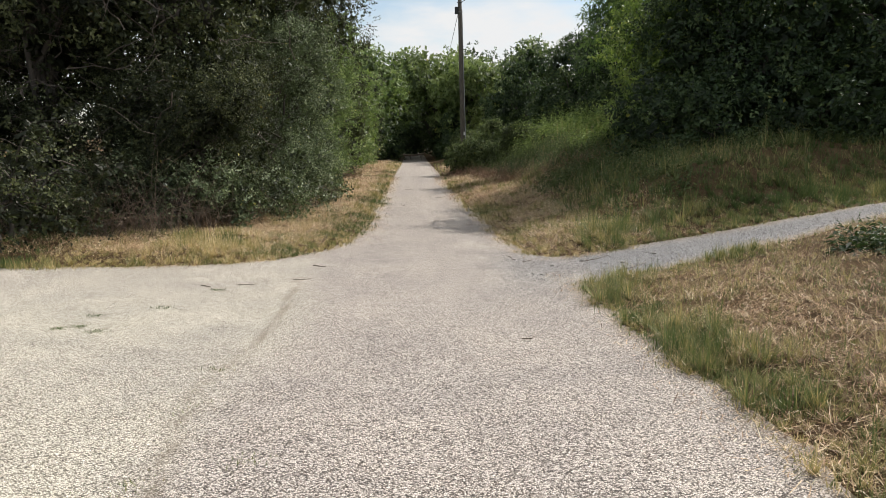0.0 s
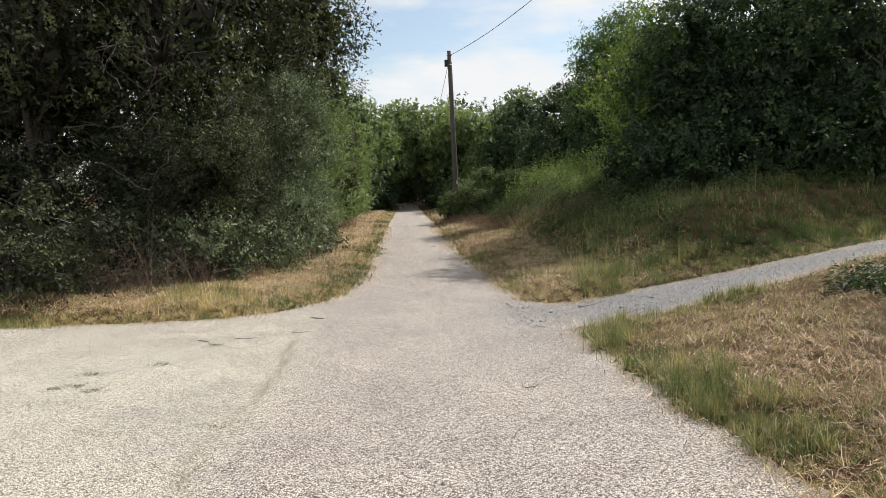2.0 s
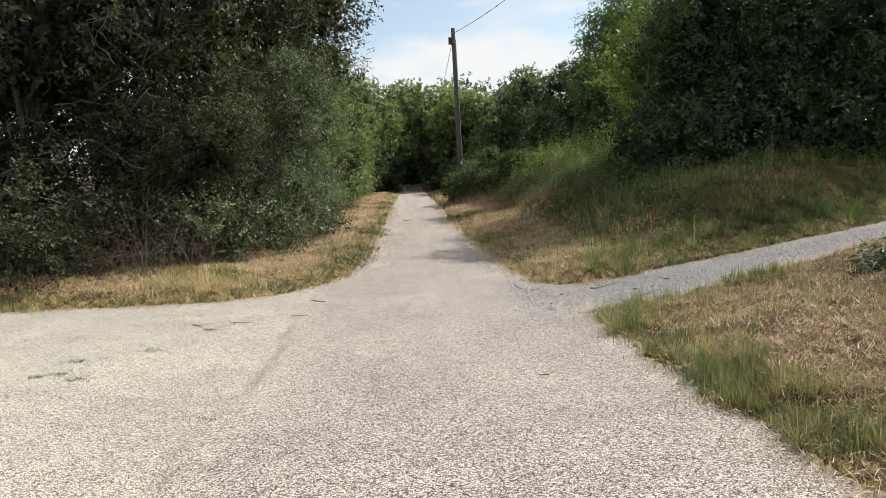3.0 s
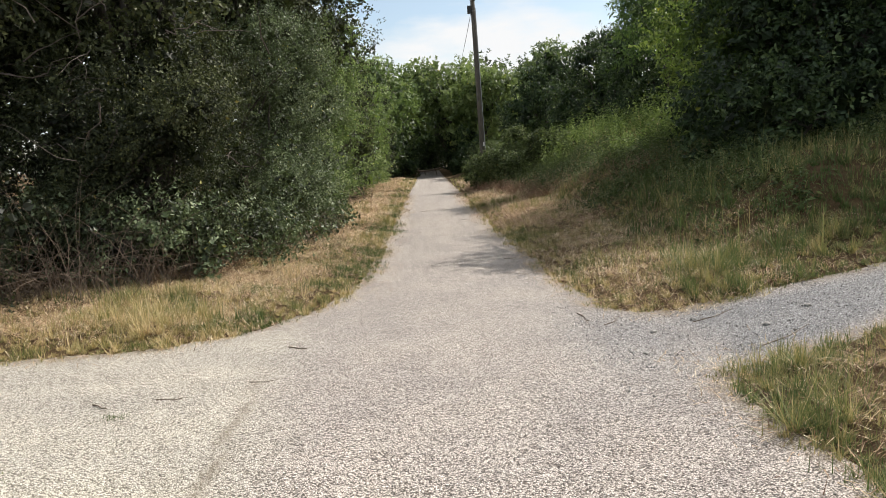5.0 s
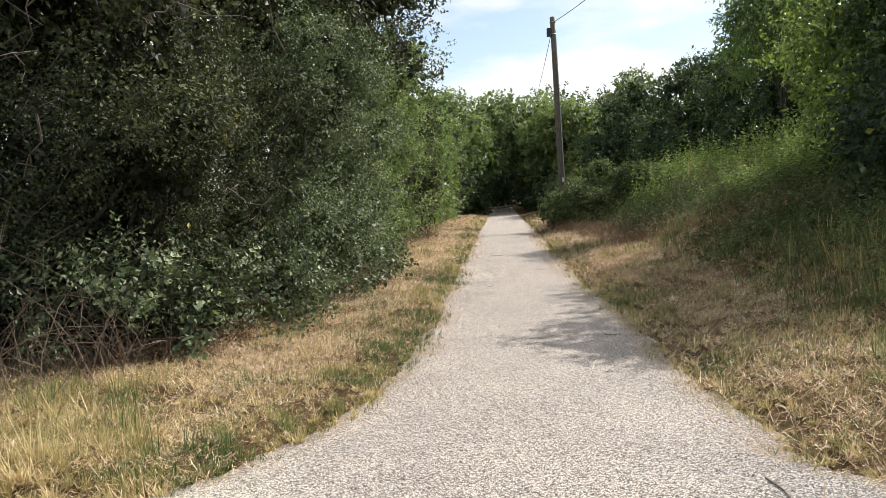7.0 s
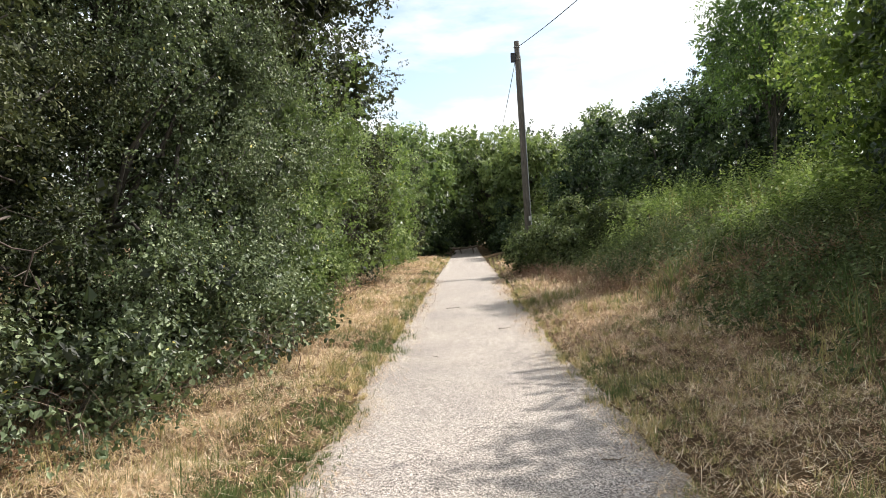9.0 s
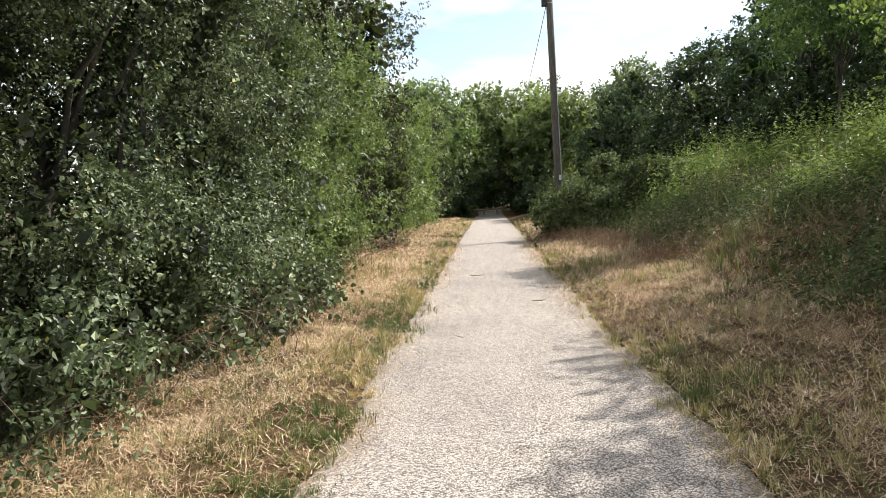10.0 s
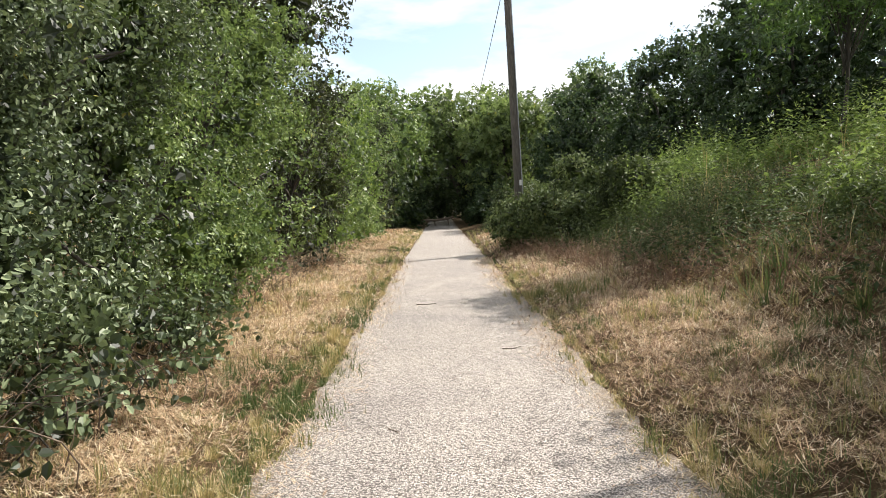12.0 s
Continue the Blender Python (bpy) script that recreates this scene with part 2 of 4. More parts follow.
def height(x, y):
    x, y = np.asarray(x, float), np.asarray(y, float)
    z = -0.15 * smooth(0, 13, y)
    u = np.maximum(x - np.maximum(right_edge(y), 1.2) - 0.15, 0)
    gentle = 0.135 * 7 * np.tanh(u / 7)
    crest = 1.15 + 1.0 * smooth(17, 26, y)
    steep = 0.16 * np.minimum(u, 3) + crest * np.tanh(0.42 * np.maximum(u - 1.6, 0) / crest)
    past = y - np.interp(x, [p[0] for p in SIDE], [p[1] for p in SIDE])
    z = z + gentle + (steep - gentle) * smooth(0.8, 3.2, past)
    side = np.minimum(-path_inside(x, y), 0.6)
    z = z + np.where(side > 0, 0.05 * smooth(0, 0.5, side) + smooth(0, 0.6, side) * (0.035 * wave(x, y, 2.3, 4.0) + 0.025 * wave(x, y, 6.1, 5.0) + 0.022 * wave(x, y, 15.0, 3.0)), 0)
    left = np.maximum(-2.2 - x, 0) * smooth(9, 11, y)
    return z + 0.12 * np.tanh(left / 2.0) + 0.008 * wave(x, y, 1.4, 6.0)


# ---- mesh helpers ----
def raw_mesh(name, verts, faces, material, attributes=(), shade=False):
    """A mesh from arrays: verts (n, 3), faces (m, 3 or 4)."""
    verts, faces = np.asarray(verts, np.float32), np.asarray(faces, np.int32)
    k = faces.shape[1]
    me = bpy.data.meshes.new(name)
    me.vertices.add(len(verts))
    me.vertices.foreach_set("co", verts.ravel())
    me.loops.add(faces.size)
    me.loops.foreach_set("vertex_index", faces.ravel())
    me.polygons.add(len(faces))
    me.polygons.foreach_set("loop_start", np.arange(0, faces.size, k, dtype=np.int32))
    me.polygons.foreach_set("use_smooth", np.full(len(faces), shade))
    for key, values in attributes:
        a = me.attributes.new(key, "FLOAT", "POINT")
        a.data.foreach_set("value", np.asarray(values, np.float32))
    me.update(calc_edges=True)
    me.materials.append(material)
    return me


def part(name, me, parent, label=""):
    ob = new(name, me)
    ob.parent = parent
    if label:
        tagged(ob, label)
    return ob


def thing(name, at, label, category, group="", kind=""):
    ob = new(name)
    ob.empty_display_size = 0.2
    ob.location = at
    return tagged(ob, label, category, group, kind)


def unit(v):
    return v / np.maximum(np.linalg.norm(v, axis=-1, keepdims=True), 1e-9)


def tubes(lines, radii, sides=6):
    """Tapered tubes along polylines: lists of (k, 3) arrays and of k radii. Gives verts and quads."""
    V, F, base = [], [], 0
    ang = np.arange(sides) * 2 * np.pi / sides
    for pts, rad in zip(lines, radii):
        pts, rad = np.asarray(pts, float), np.asarray(rad, float)
        t = unit(np.gradient(pts, axis=0))
        ref = np.array([0.31, 0.95, 0.05]) if abs(t[0][2]) > 0.8 else np.array([0, 0, 1.0])
        a = unit(np.cross(t, ref))
        b = np.cross(t, a)
        ring = pts[:, None] + rad[:, None, None] * (np.cos(ang)[None, :, None] * a[:, None] + np.sin(ang)[None, :, None] * b[:, None])
        V.append(ring.reshape(-1, 3))
        k = len(pts)
        i, j = np.meshgrid(np.arange(k - 1), np.arange(sides), indexing="ij")
        q = np.stack([i * sides + j, i * sides + (j + 1) % sides, (i + 1) * sides + (j + 1) % sides, (i + 1) * sides + j], -1).reshape(-1, 4)
        F.append(q + base)
        base += k * sides
    return np.concatenate(V), np.concatenate(F)


def leaf_arrays(P, D, N, L, W, tone, oval=False):
    """Folded leaves from base P along D with upper side N: four-cornered, or oval with six corners."""
    n = len(P)
    D = unit(D)
    S = unit(np.cross(D, N))
    N = np.cross(S, D)
    L, W = L[:, None], W[:, None]
    if oval:
        a, b = P + D * L * 0.3, P + D * L * 0.7 - N * L * 0.03
        v = np.stack([P, a - S * W * 0.5 + N * W * 0.14, b - S * W * 0.42 + N * W * 0.1, P + D * L - N * L * 0.1, b + S * W * 0.42 + N * W * 0.1, a + S * W * 0.5 + N * W * 0.14], 1).reshape(-1, 3)
        i = np.arange(n)[:, None] * 6
        return v, np.concatenate([i + np.array([k]) for k in ((0, 1, 2), (0, 2, 3), (0, 3, 4), (0, 4, 5))]), np.repeat(tone, 6)
    mid = P + D * L * 0.42
    v = np.stack([P, mid - S * W * 0.5 + N * W * 0.12, P + D * L - N * L * 0.1, mid + S * W * 0.5 + N * W * 0.12], 1).reshape(-1, 3)
    i = np.arange(n)[:, None] * 4
    f = np.concatenate([i + np.array([[0, 1, 2]]), i + np.array([[0, 2, 3]])])
    return v, f, np.repeat(tone, 4)


def foliage(rng, lobes, n_sprigs, per, leaf, spray=0.3, shell=0.45, droop=0.15, floor_z=None, aspect=0.58, inner=None, gaps=4.2, core=0, oval=False, holes=0.95):
    """Leaves on sprigs over the outside of a group of lobes [(centre, radii)]."""
    C = np.array([l[0] for l in lobes], float)
    R = np.array([l[1] for l in lobes], float)
    area = (R[:, 0] * R[:, 1] + R[:, 1] * R[:, 2] + R[:, 0] * R[:, 2])
    if core:
        area[-core:] *= 0.32
    got, total = [], 0
    while total < n_sprigs:
        m = int(n_sprigs * 1.6)
        pick = rng.choice(len(C), m, p=area / area.sum())
        d = unit(rng.normal(size=(m, 3)))
        depth = 1 - shell * rng.random(m) ** 1.7
        depth += 0.10 * rng.random(m) * (rng.random(m) < 0.3)
        p = C[pick] + d * R[pick] * depth[:, None]
        keep = np.ones(m, bool)
        for k in range(len(C)):
            q = (((p - C[k]) / R[k]) ** 2).sum(1)
            keep &= ~((q < 0.42) & (pick != k))
        gap = wave(p[:, 0] + p[:, 1] * 0.9, p[:, 2] * 1.2 - p[:, 0] * 0.4, gaps, 11.0)
        gap += 0.5 * wave(p[:, 0] + p[:, 1] * 0.8, p[:, 2] - p[:, 0] * 0.3, gaps * 2.7, 5.0)
        keep &= (rng.random(m) > holes * smooth(0.15, -0.25, gap)) | (pick >= len(C) - core)
        if floor_z is not None:
            keep &= p[:, 2] > height(p[:, 0], p[:, 1]) + floor_z
        got.append((p[keep], d[keep], pick[keep]))
        total += keep.sum()
    p, d = np.concatenate([g[0] for g in got])[:n_sprigs], np.concatenate([g[1] for g in got])[:n_sprigs]
    lobe_tone = rng.normal(0.0, 0.2, len(C))[np.concatenate([g[2] for g in got])[:n_sprigs]]
    T = unit(d * 0.8 + rng.normal(size=d.shape) * 0.55 + np.array([0, 0, 0.15 - droop]))
    length = spray * rng.uniform(0.5, 1.3, len(p))
    s = (np.arange(per) + 0.3) / per
    P = (p[:, None] + T[:, None] * (length[:, None] * s[None])[..., None]).reshape(-1, 3)
    P += rng.normal(size=P.shape) * 0.012
    Tn = np.repeat(T, per, 0)
    side = unit(np.cross(Tn, rng.normal(size=Tn.shape)))
    D = Tn * 0.45 + side * 0.9 + rng.normal(size=Tn.shape) * 0.25 + np.array([0, 0, -droop])
    N = np.repeat(d * 0.45 + np.array([0, 0, 0.4]) + rng.normal(size=d.shape) * 0.55, per, 0) + rng.normal(size=Tn.shape) * 0.3
    L = leaf * rng.uniform(0.6, 1.3, len(P))
    tone = np.clip(np.repeat(rng.normal(0.4, 0.3, len(p)) + lobe_tone, per) + rng.normal(0, 0.13, len(P)), 0, 0.94)
    tone = np.where(rng.random(len(P)) < 0.004, 1.0, tone)
    v, f, t = leaf_arrays(P, D, N, L, L * aspect * rng.uniform(0.8, 1.2, len(P)), tone, oval)
    # leaves in clumps fill the inside of the lobes, coloured darkest as painted shade
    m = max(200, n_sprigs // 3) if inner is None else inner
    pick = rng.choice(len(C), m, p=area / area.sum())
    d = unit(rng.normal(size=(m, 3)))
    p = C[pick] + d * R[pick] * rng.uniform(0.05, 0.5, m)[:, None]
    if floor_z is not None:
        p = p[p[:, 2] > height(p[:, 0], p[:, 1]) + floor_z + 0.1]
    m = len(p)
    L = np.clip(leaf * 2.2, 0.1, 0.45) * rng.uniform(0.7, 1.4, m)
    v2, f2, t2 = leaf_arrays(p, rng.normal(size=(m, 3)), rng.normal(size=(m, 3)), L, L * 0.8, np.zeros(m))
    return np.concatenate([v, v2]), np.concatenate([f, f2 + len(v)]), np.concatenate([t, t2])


def crown_lobes(rng, centre, radii, n, size):
    """Lobes spread through an ellipsoid, larger inside."""
    out = [(np.array(centre), np.array(radii) * 0.72)]
    for _ in range(n):
        d = unit(rng.normal(size=3))
        r = rng.uniform(0.62, 0.92)
        s = size * rng.uniform(0.7, 1.3)
        out.append((np.array(centre) + d * np.array(radii) * r, np.array((s, s, s * 0.85))))
    return out


def limbs(rng, base, lobes, trunk_r, lean=0.25, forks=1, clear=0.0):
    """A trunk from base into the crown, with limbs bending out to the lobes."""
    base = np.array(base, float)
    C = np.array([l[0] for l in lobes])
    top = C.mean(0)
    lines, radii = [], []
    for f in range(forks):
        off = rng.normal(size=3) * np.array([0.14, 0.2, 0]) * (forks > 1)
        t = np.linspace(0, 1, 7)[:, None]
        line = base + off * 0.5 + (top + off * 2 - base) * t + np.array([[math.sin(v * 5 + f), math.cos(v * 4 + f), 0] for v in t[:, 0]]) * lean * 0.3
        line[0, 2] = base[2] - 0.1
        lines.append(line)
        radii.append(trunk_r / math.sqrt(forks) * (1.15 - 0.8 * t[:, 0]))
    for c in C[1::max(1, len(C) // 18)]:
        if c[2] < clear:
            continue
        src = lines[rng.integers(forks)]
        k = rng.uniform(0.35, 0.75)
        c = src[-1] + (c - src[-1]) * 0.8
        a = src[0] + (src[-1] - src[0]) * k
        t = np.linspace(0, 1, 5)[:, None]
        bend = np.array([0, 0, 1.0]) * np.sin(t * np.pi) * 0.25 * np.linalg.norm(c - a)
        lines.append(a + (c - a) * t + bend * 0.5 + rng.normal(size=(5, 3)) * 0.05 * (t > 0))
        radii.append(trunk_r * 0.42 * (1.05 - 0.85 * t[:, 0]))
    return tubes(lines, radii, 6)


def plant(rng, name, label, category, base, lobes, sprigs, per, leaf, material, trunk_r=0.1, group="", floor_z=0.02, forks=1, bark=None, crown_name="crown", **kw):
    base = np.array(base, float)
    ob = thing(name, base, label, category, group)
    v, f = limbs(rng, base, lobes, trunk_r, forks=forks, clear=base[2] + floor_z + (0.9 if floor_z > 0.5 else 0.2))
    part("trunk", raw_mesh("trunk", v - base, f, bark or BARK, shade=True), ob)
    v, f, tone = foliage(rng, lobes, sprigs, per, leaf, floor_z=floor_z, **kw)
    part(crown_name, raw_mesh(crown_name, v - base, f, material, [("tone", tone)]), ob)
    return ob


def on_ground(x, y):
    return (x, y, float(height(x, y)))


# ---- ground and path ----
def axis(*runs):
    """Grid lines from runs of (start, end, step)."""
    return np.concatenate([np.arange(a, b - s * 0.01, s) for a, b, s in runs] + [[runs[-1][1]]])


def grid_mesh(name, xs, ys, fz, material, keep=None, attributes=None, solid=False):
    X, Y = np.meshgrid(xs, ys, indexing="ij")
    Z = fz(X, Y)
    nx, ny = X.shape
    i, j = np.meshgrid(np.arange(nx - 1), np.arange(ny - 1), indexing="ij")
    a = i * ny + j
    F = np.stack([a, a + ny, a + ny + 1, a + 1], -1)
    if keep is not None:
        F = F[keep((X[:-1, :-1] + X[1:, 1:]) / 2, (Y[:-1, :-1] + Y[1:, 1:]) / 2)]
    F = F.reshape(-1, 4)
    used, inverse = np.unique(F, return_inverse=True)
    V = np.stack([X, Y, Z], -1).reshape(-1, 3)[used]
    at = [(k, fn(V[:, 0], V[:, 1])) for k, fn in (attributes or {}).items()]
    return raw_mesh(name, V, inverse.reshape(-1, 4), material, at, shade=True)


ground_x = axis((-900, -100, 100), (-100, -20, 8), (-20, -6, 0.7), (-6, 7, 0.15), (7, 12, 0.3), (12, 30, 0.9), (30, 100, 7), (100, 900, 100))
ground_y = axis((-600, -60, 90), (-60, -6, 6), (-6, 0, 0.5), (0, 22, 0.15), (22, 60, 0.45), (60, 110, 5), (110, 1400, 120))


def ground_z(x, y):
    return height(x, y) - 0.05 * smooth(-0.06, 0.12, path_inside(x, y))


tagged(new("ground", grid_mesh("ground", ground_x, ground_y, ground_z, SOIL)), "dry brown turf and soil beside the gravel path", "ground", kind="structure")


def yard_tone(x, y):
    return smooth(-0.9, -1.6, x + 0.25 * wave(x, y, 1.3, 2.0)) * smooth(10.4, 8.8, y) * (0.75 + 0.25 * wave(x, y, 0.9, 8.0))


def stone_tone(x, y):
    mouth = np.exp(-(((x - 1.75) / 0.8) ** 2 + ((y - 8.4) / 1.2) ** 2)) * 0.75
    return np.clip(np.maximum(smooth(-0.15, 0.4, side_inside(x, y)) * smooth(1.5, 2.4, x), mouth) + 0.12 * wave(x, y, 3, 1), 0, 1)


def crease_tone(x, y):
    line = np.interp(y, [2.0, 3.2, 4.0, 5.6, 7.2, 8.8], [-1.15, -1.2, -1.34, -1.2, -1.3, -1.5])
    return 0.6 * np.exp(-((x - line + 0.03 * wave(x, y, 5, 3)) / 0.03) ** 2) * smooth(9.0, 6.5, y) * smooth(-1.6, 0.3, wave(x, y, 2.1, 9))


path_x = axis((-16, -5, 0.35), (-5, 2.7, 0.07))
path_y = axis((-8, 0, 0.3), (0, 24, 0.07), (24, 90, 0.35))
TONES = {"yard": yard_tone, "stone": stone_tone, "crease": crease_tone, "rim": lambda x, y: 0.85 * smooth(0.24, 0.0, path_inside(x, y) + 0.08 * wave(x, y, 6, 8.0))}


def path_z(x, y):
    return height(x, y) - 0.09 * smooth(0.03, -0.12, path_inside(x, y))


tagged(new("gravel_path", grid_mesh("gravel_path", path_x, path_y, path_z, GRAVEL, lambda x, y: path_inside(x, y) > -0.16, TONES)),
       "pale compacted gravel path widening into an open yard", "path", kind="structure")
tagged(new("side_track", grid_mesh("side_track", axis((2.7, 9, 0.07), (9, 19, 0.25)), axis((7, 16, 0.07)), path_z, GRAVEL, lambda x, y: path_inside(x, y) > -0.16, TONES)),
       "narrow grey stony track climbing the grassy bank", "path", kind="structure")


# ---- grass ----
def blades(rng, X, Y, length, width, lean, tone, z=None, bent=False):
    """Grass blades standing on the ground, long ones bent over."""
    n = len(X)
    Z = height(X, Y) - 0.01 if z is None else z
    a = rng.uniform(0, 2 * np.pi, n)
    out = np.stack([np.cos(a), np.sin(a), np.zeros(n)], 1)
    side = np.stack([-np.sin(a), np.cos(a), np.zeros(n)], 1) * width[:, None] / 2
    P = np.stack([X, Y, Z], 1)
    up = np.array([0, 0, 1.0])
    if not bent:
        tip = P + (out * np.sin(lean)[:, None] + up * np.cos(lean)[:, None]) * length[:, None]
        return np.stack([P - side, P + side, tip], 1).reshape(-1, 3), np.arange(n * 3).reshape(-1, 3), np.repeat(tone, 3)
    l1 = lean * 0.4
    m = P + (out * np.sin(l1)[:, None] + up * np.cos(l1)[:, None]) * (length * 0.55)[:, None]
    tip = m + (out * np.sin(lean)[:, None] + up * np.cos(lean)[:, None]) * (length * 0.5)[:, None]
    v = np.stack([P - side, P + side, m + side * 0.7, m - side * 0.7, tip], 1).reshape(-1, 3)
    i = np.arange(n)[:, None] * 5
    f = np.concatenate([i + np.array([[0, 1, 2]]), i + np.array([[0, 2, 3]]), i + np.array([[3, 2, 4]])])
    return v, f, np.repeat(tone, 5)


def scatter(rng, n, box, density):
    """n points in a box (x0, x1, y0, y1), kept by density(x, y) in 0..1."""
    xs, ys = [], []
    have = 0
    while have < n:
        x, y = rng.uniform(box[0], box[1], n * 2), rng.uniform(box[2], box[3], n * 2)
        k = rng.random(n * 2) < density(x, y)
        xs.append(x[k])
        ys.append(y[k])
        have += k.sum()
    return np.concatenate(xs)[:n], np.concatenate(ys)[:n]


def off_path(x, y):
    return smooth(0.13, -0.1, path_inside(x, y))


def hedge_face(y):
    """x of the foot of the hedge on the far side of the verge."""
    return np.interp(y, [9.5, 10.4, 11.5, 13, 17, 21, 25, 29, 36, 48], [-7, -5.2, -4.2, -3.3, -2.6, -3.1, -3.3, -3.0, -2.8, -2.2])


def verge_left(x, y):
    return off_path(x, y) * (x > hedge_face(y) - 0.7) * (x < -0.6) * (y > 8.4) * (0.3 + 0.7 * smooth(-5.3, -4.3, x + 0.4 * wave(x, y, 2.0, 3.0))) * np.clip(1 - (y - 20) / 12, 0.13, 1)


def verge_right(x, y):
    return off_path(x, y) * (x > 1) * np.clip(1 - (y - 20) / 12, 0.13, 1)


def grass_tone(rng, x, y, dry):
    green = smooth(0.1, 0.65, wave(x, y, 1.5, 3.0) * 0.7 + wave(x, y, 4.3, 6.0) * 0.45)
    return np.clip(dry + 0.16 * rng.normal(size=len(x)) - 0.5 * green + 0.12 * wave(x, y, 9.0, 2.0), 0, 1)


def grass_field(rng, name, label, n, box, density, tall, dry, width=0.0075, tufts=1.0, size=0.13):
    """Short worn grass in tufts, with bare and matted gaps between."""
    x, y = scatter(rng, n, box, density)
    # pull the blades together into tufts
    cell = size + 0.004 * np.maximum(y - 16, 0)
    cx, cy = np.round(x / cell), np.round(y / cell)
    hx, hy = np.sin(cx * 12.99 + cy * 78.23) * 43758.5, np.sin(cx * 39.35 + cy * 11.14) * 24634.6
    hx, hy = hx - np.floor(hx), hy - np.floor(hy)
    pull = np.where(hx > 0.35, 0.62, 0.1) * tufts
    x, y = x + ((cx + (hx - 0.5) * 0.8) * cell - x) * pull, y + ((cy + (hy - 0.5) * 0.8) * cell - y) * pull
    tuft = (0.35 + 1.1 * hy ** 2) * (0.6 + 0.5 * smooth(-0.4, 0.8, wave(x, y, 2.6, 1.5)))
    length = tall * tuft * rng.uniform(0.5, 1.5, n)
    lean = np.clip(rng.normal(0.75, 0.4, n) + 0.3 * (hx - 0.5), 0.05, 1.6)
    tone = np.clip(grass_tone(rng, x, y, dry) + 0.36 * (hx - 0.5), 0, 1)
    v, f, t = blades(rng, x, y, length, width * rng.uniform(0.6, 1.4, n) * (1 + 0.12 * np.maximum(y - 17, 0)), lean, tone, bent=tall > 0.5)
    return tagged(new(name, raw_mesh(name, v, f, GRASS, [("tone", t)])), label, "grass", kind="stuff")


def straw_field(rng, name, label, n, box, density, long=0.15, tint=0.48):
    """Cut stalks lying matted over the ground, in drifts."""
    x, y = scatter(rng, n, box, lambda a, b: density(a, b) * (0.4 + 0.6 * smooth(-0.5, 0.5, wave(a, b, 2.9, 7.0) + 0.6 * wave(a, b, 8.3, 1.0))))
    a = rng.uniform(0, 2 * np.pi, n)
    length = long * rng.uniform(0.35, 1.5, n) * (1 + 0.05 * np.maximum(y - 17, 0))
    d = np.stack([np.cos(a), np.sin(a), rng.normal(0.12, 0.42, n)], 1) * length[:, None]
    w = (0.0023 * rng.uniform(0.7, 1.5, n) * (1 + 0.15 * np.maximum(y - 17, 0)))[:, None] * np.stack([-np.sin(a), np.cos(a), 0 * a], 1)
    p = np.stack([x, y, height(x, y) + 0.012 + 0.06 * rng.random(n) ** 2], 1)
    v = np.stack([p - d / 2 - w, p - d / 2 + w, p + d / 2], 1).reshape(-1, 3)
    f = np.arange(n * 3).reshape(-1, 3)
    tone = np.clip(rng.normal(tint, 0.32, n) + 0.18 * wave(x, y, 1.7, 5.0), 0, 1)
    return tagged(new(name, raw_mesh(name, v, f, STRAW, [("tone", np.repeat(tone, 3))])), label, "straw", kind="stuff")


def inner_verge(x, y):
    return smooth(-0.25, -0.7, path_inside(x, y))


rng = np.random.default_rng(7)
grass_field(rng, "verge_grass", "dry yellow and green grass edging the path below the hedge", 150000, (-6, -0.6, 8.4, 50), lambda x, y: verge_left(x, y) * (1 - 0.72 * inner_verge(x, y) * smooth(10, 12, y)), 0.13, 0.6)
straw_field(rng, "cut_straw", "brown cut straw lying along the verge by the hedge", 200000, (-6, -0.7, 9.0, 50), lambda x, y: verge_left(x, y) * (0.3 + 0.7 * inner_verge(x, y)), 0.075)
grass_field(rng, "bank_grass", "sun-bleached tufted grass on the sloping bank", 140000, (1.1, 10, 8.5, 46), lambda x, y: verge_right(x, y) * np.clip(3.4 / np.maximum(x - 0.6, 1), 0.2, 1) ** 2, 0.13, 0.5)
straw_field(rng, "mown_hay", "pale mown hay strewn over the bank grass", 125000, (1.3, 7, 8.5, 40), lambda x, y: verge_right(x, y) * (0.55 + 0.45 * inner_verge(x, y)) * smooth(4.8, 2.6, x), 0.085)
grass_field(rng, "corner_grass", "tufts of dry grass on the mown corner beside the track", 140000, (1.6, 14, -4, 11), lambda x, y: off_path(x, y) * (x > 1.5) * smooth(-4, 1.2, y) * smooth(14, 10, x) * np.clip(4.2 / np.hypot(x, y), 0.1, 1) ** 2, 0.12, 0.46, 0.005)
straw_field(rng, "corner_hay", "brown matted hay over the mown corner", 160000, (1.8, 14, -4, 11), lambda x, y: off_path(x, y) * (x > 1.5) * smooth(-4, 1.2, y) * smooth(14, 10, x) * np.clip(4.2 / np.hypot(x, y), 0.1, 1) ** 2 * (0.5 + 0.5 * inner_verge(x, y)), 0.085, 0.36)
grass_field(rng, "rough_grass", "long green rough grass in the shade of the bank trees", 46000, (2.4, 12, 9.8, 21), lambda x, y: off_path(x, y) * smooth(0.8, 1.9, y - np.interp(x, [p[0] for p in SIDE], [p[1] for p in SIDE])) * smooth(2.7, 4.0, x + 0.35 * wave(x, y, 2.0, 4.0)), 0.32, 0.18, 0.013, 1.2, 0.3)

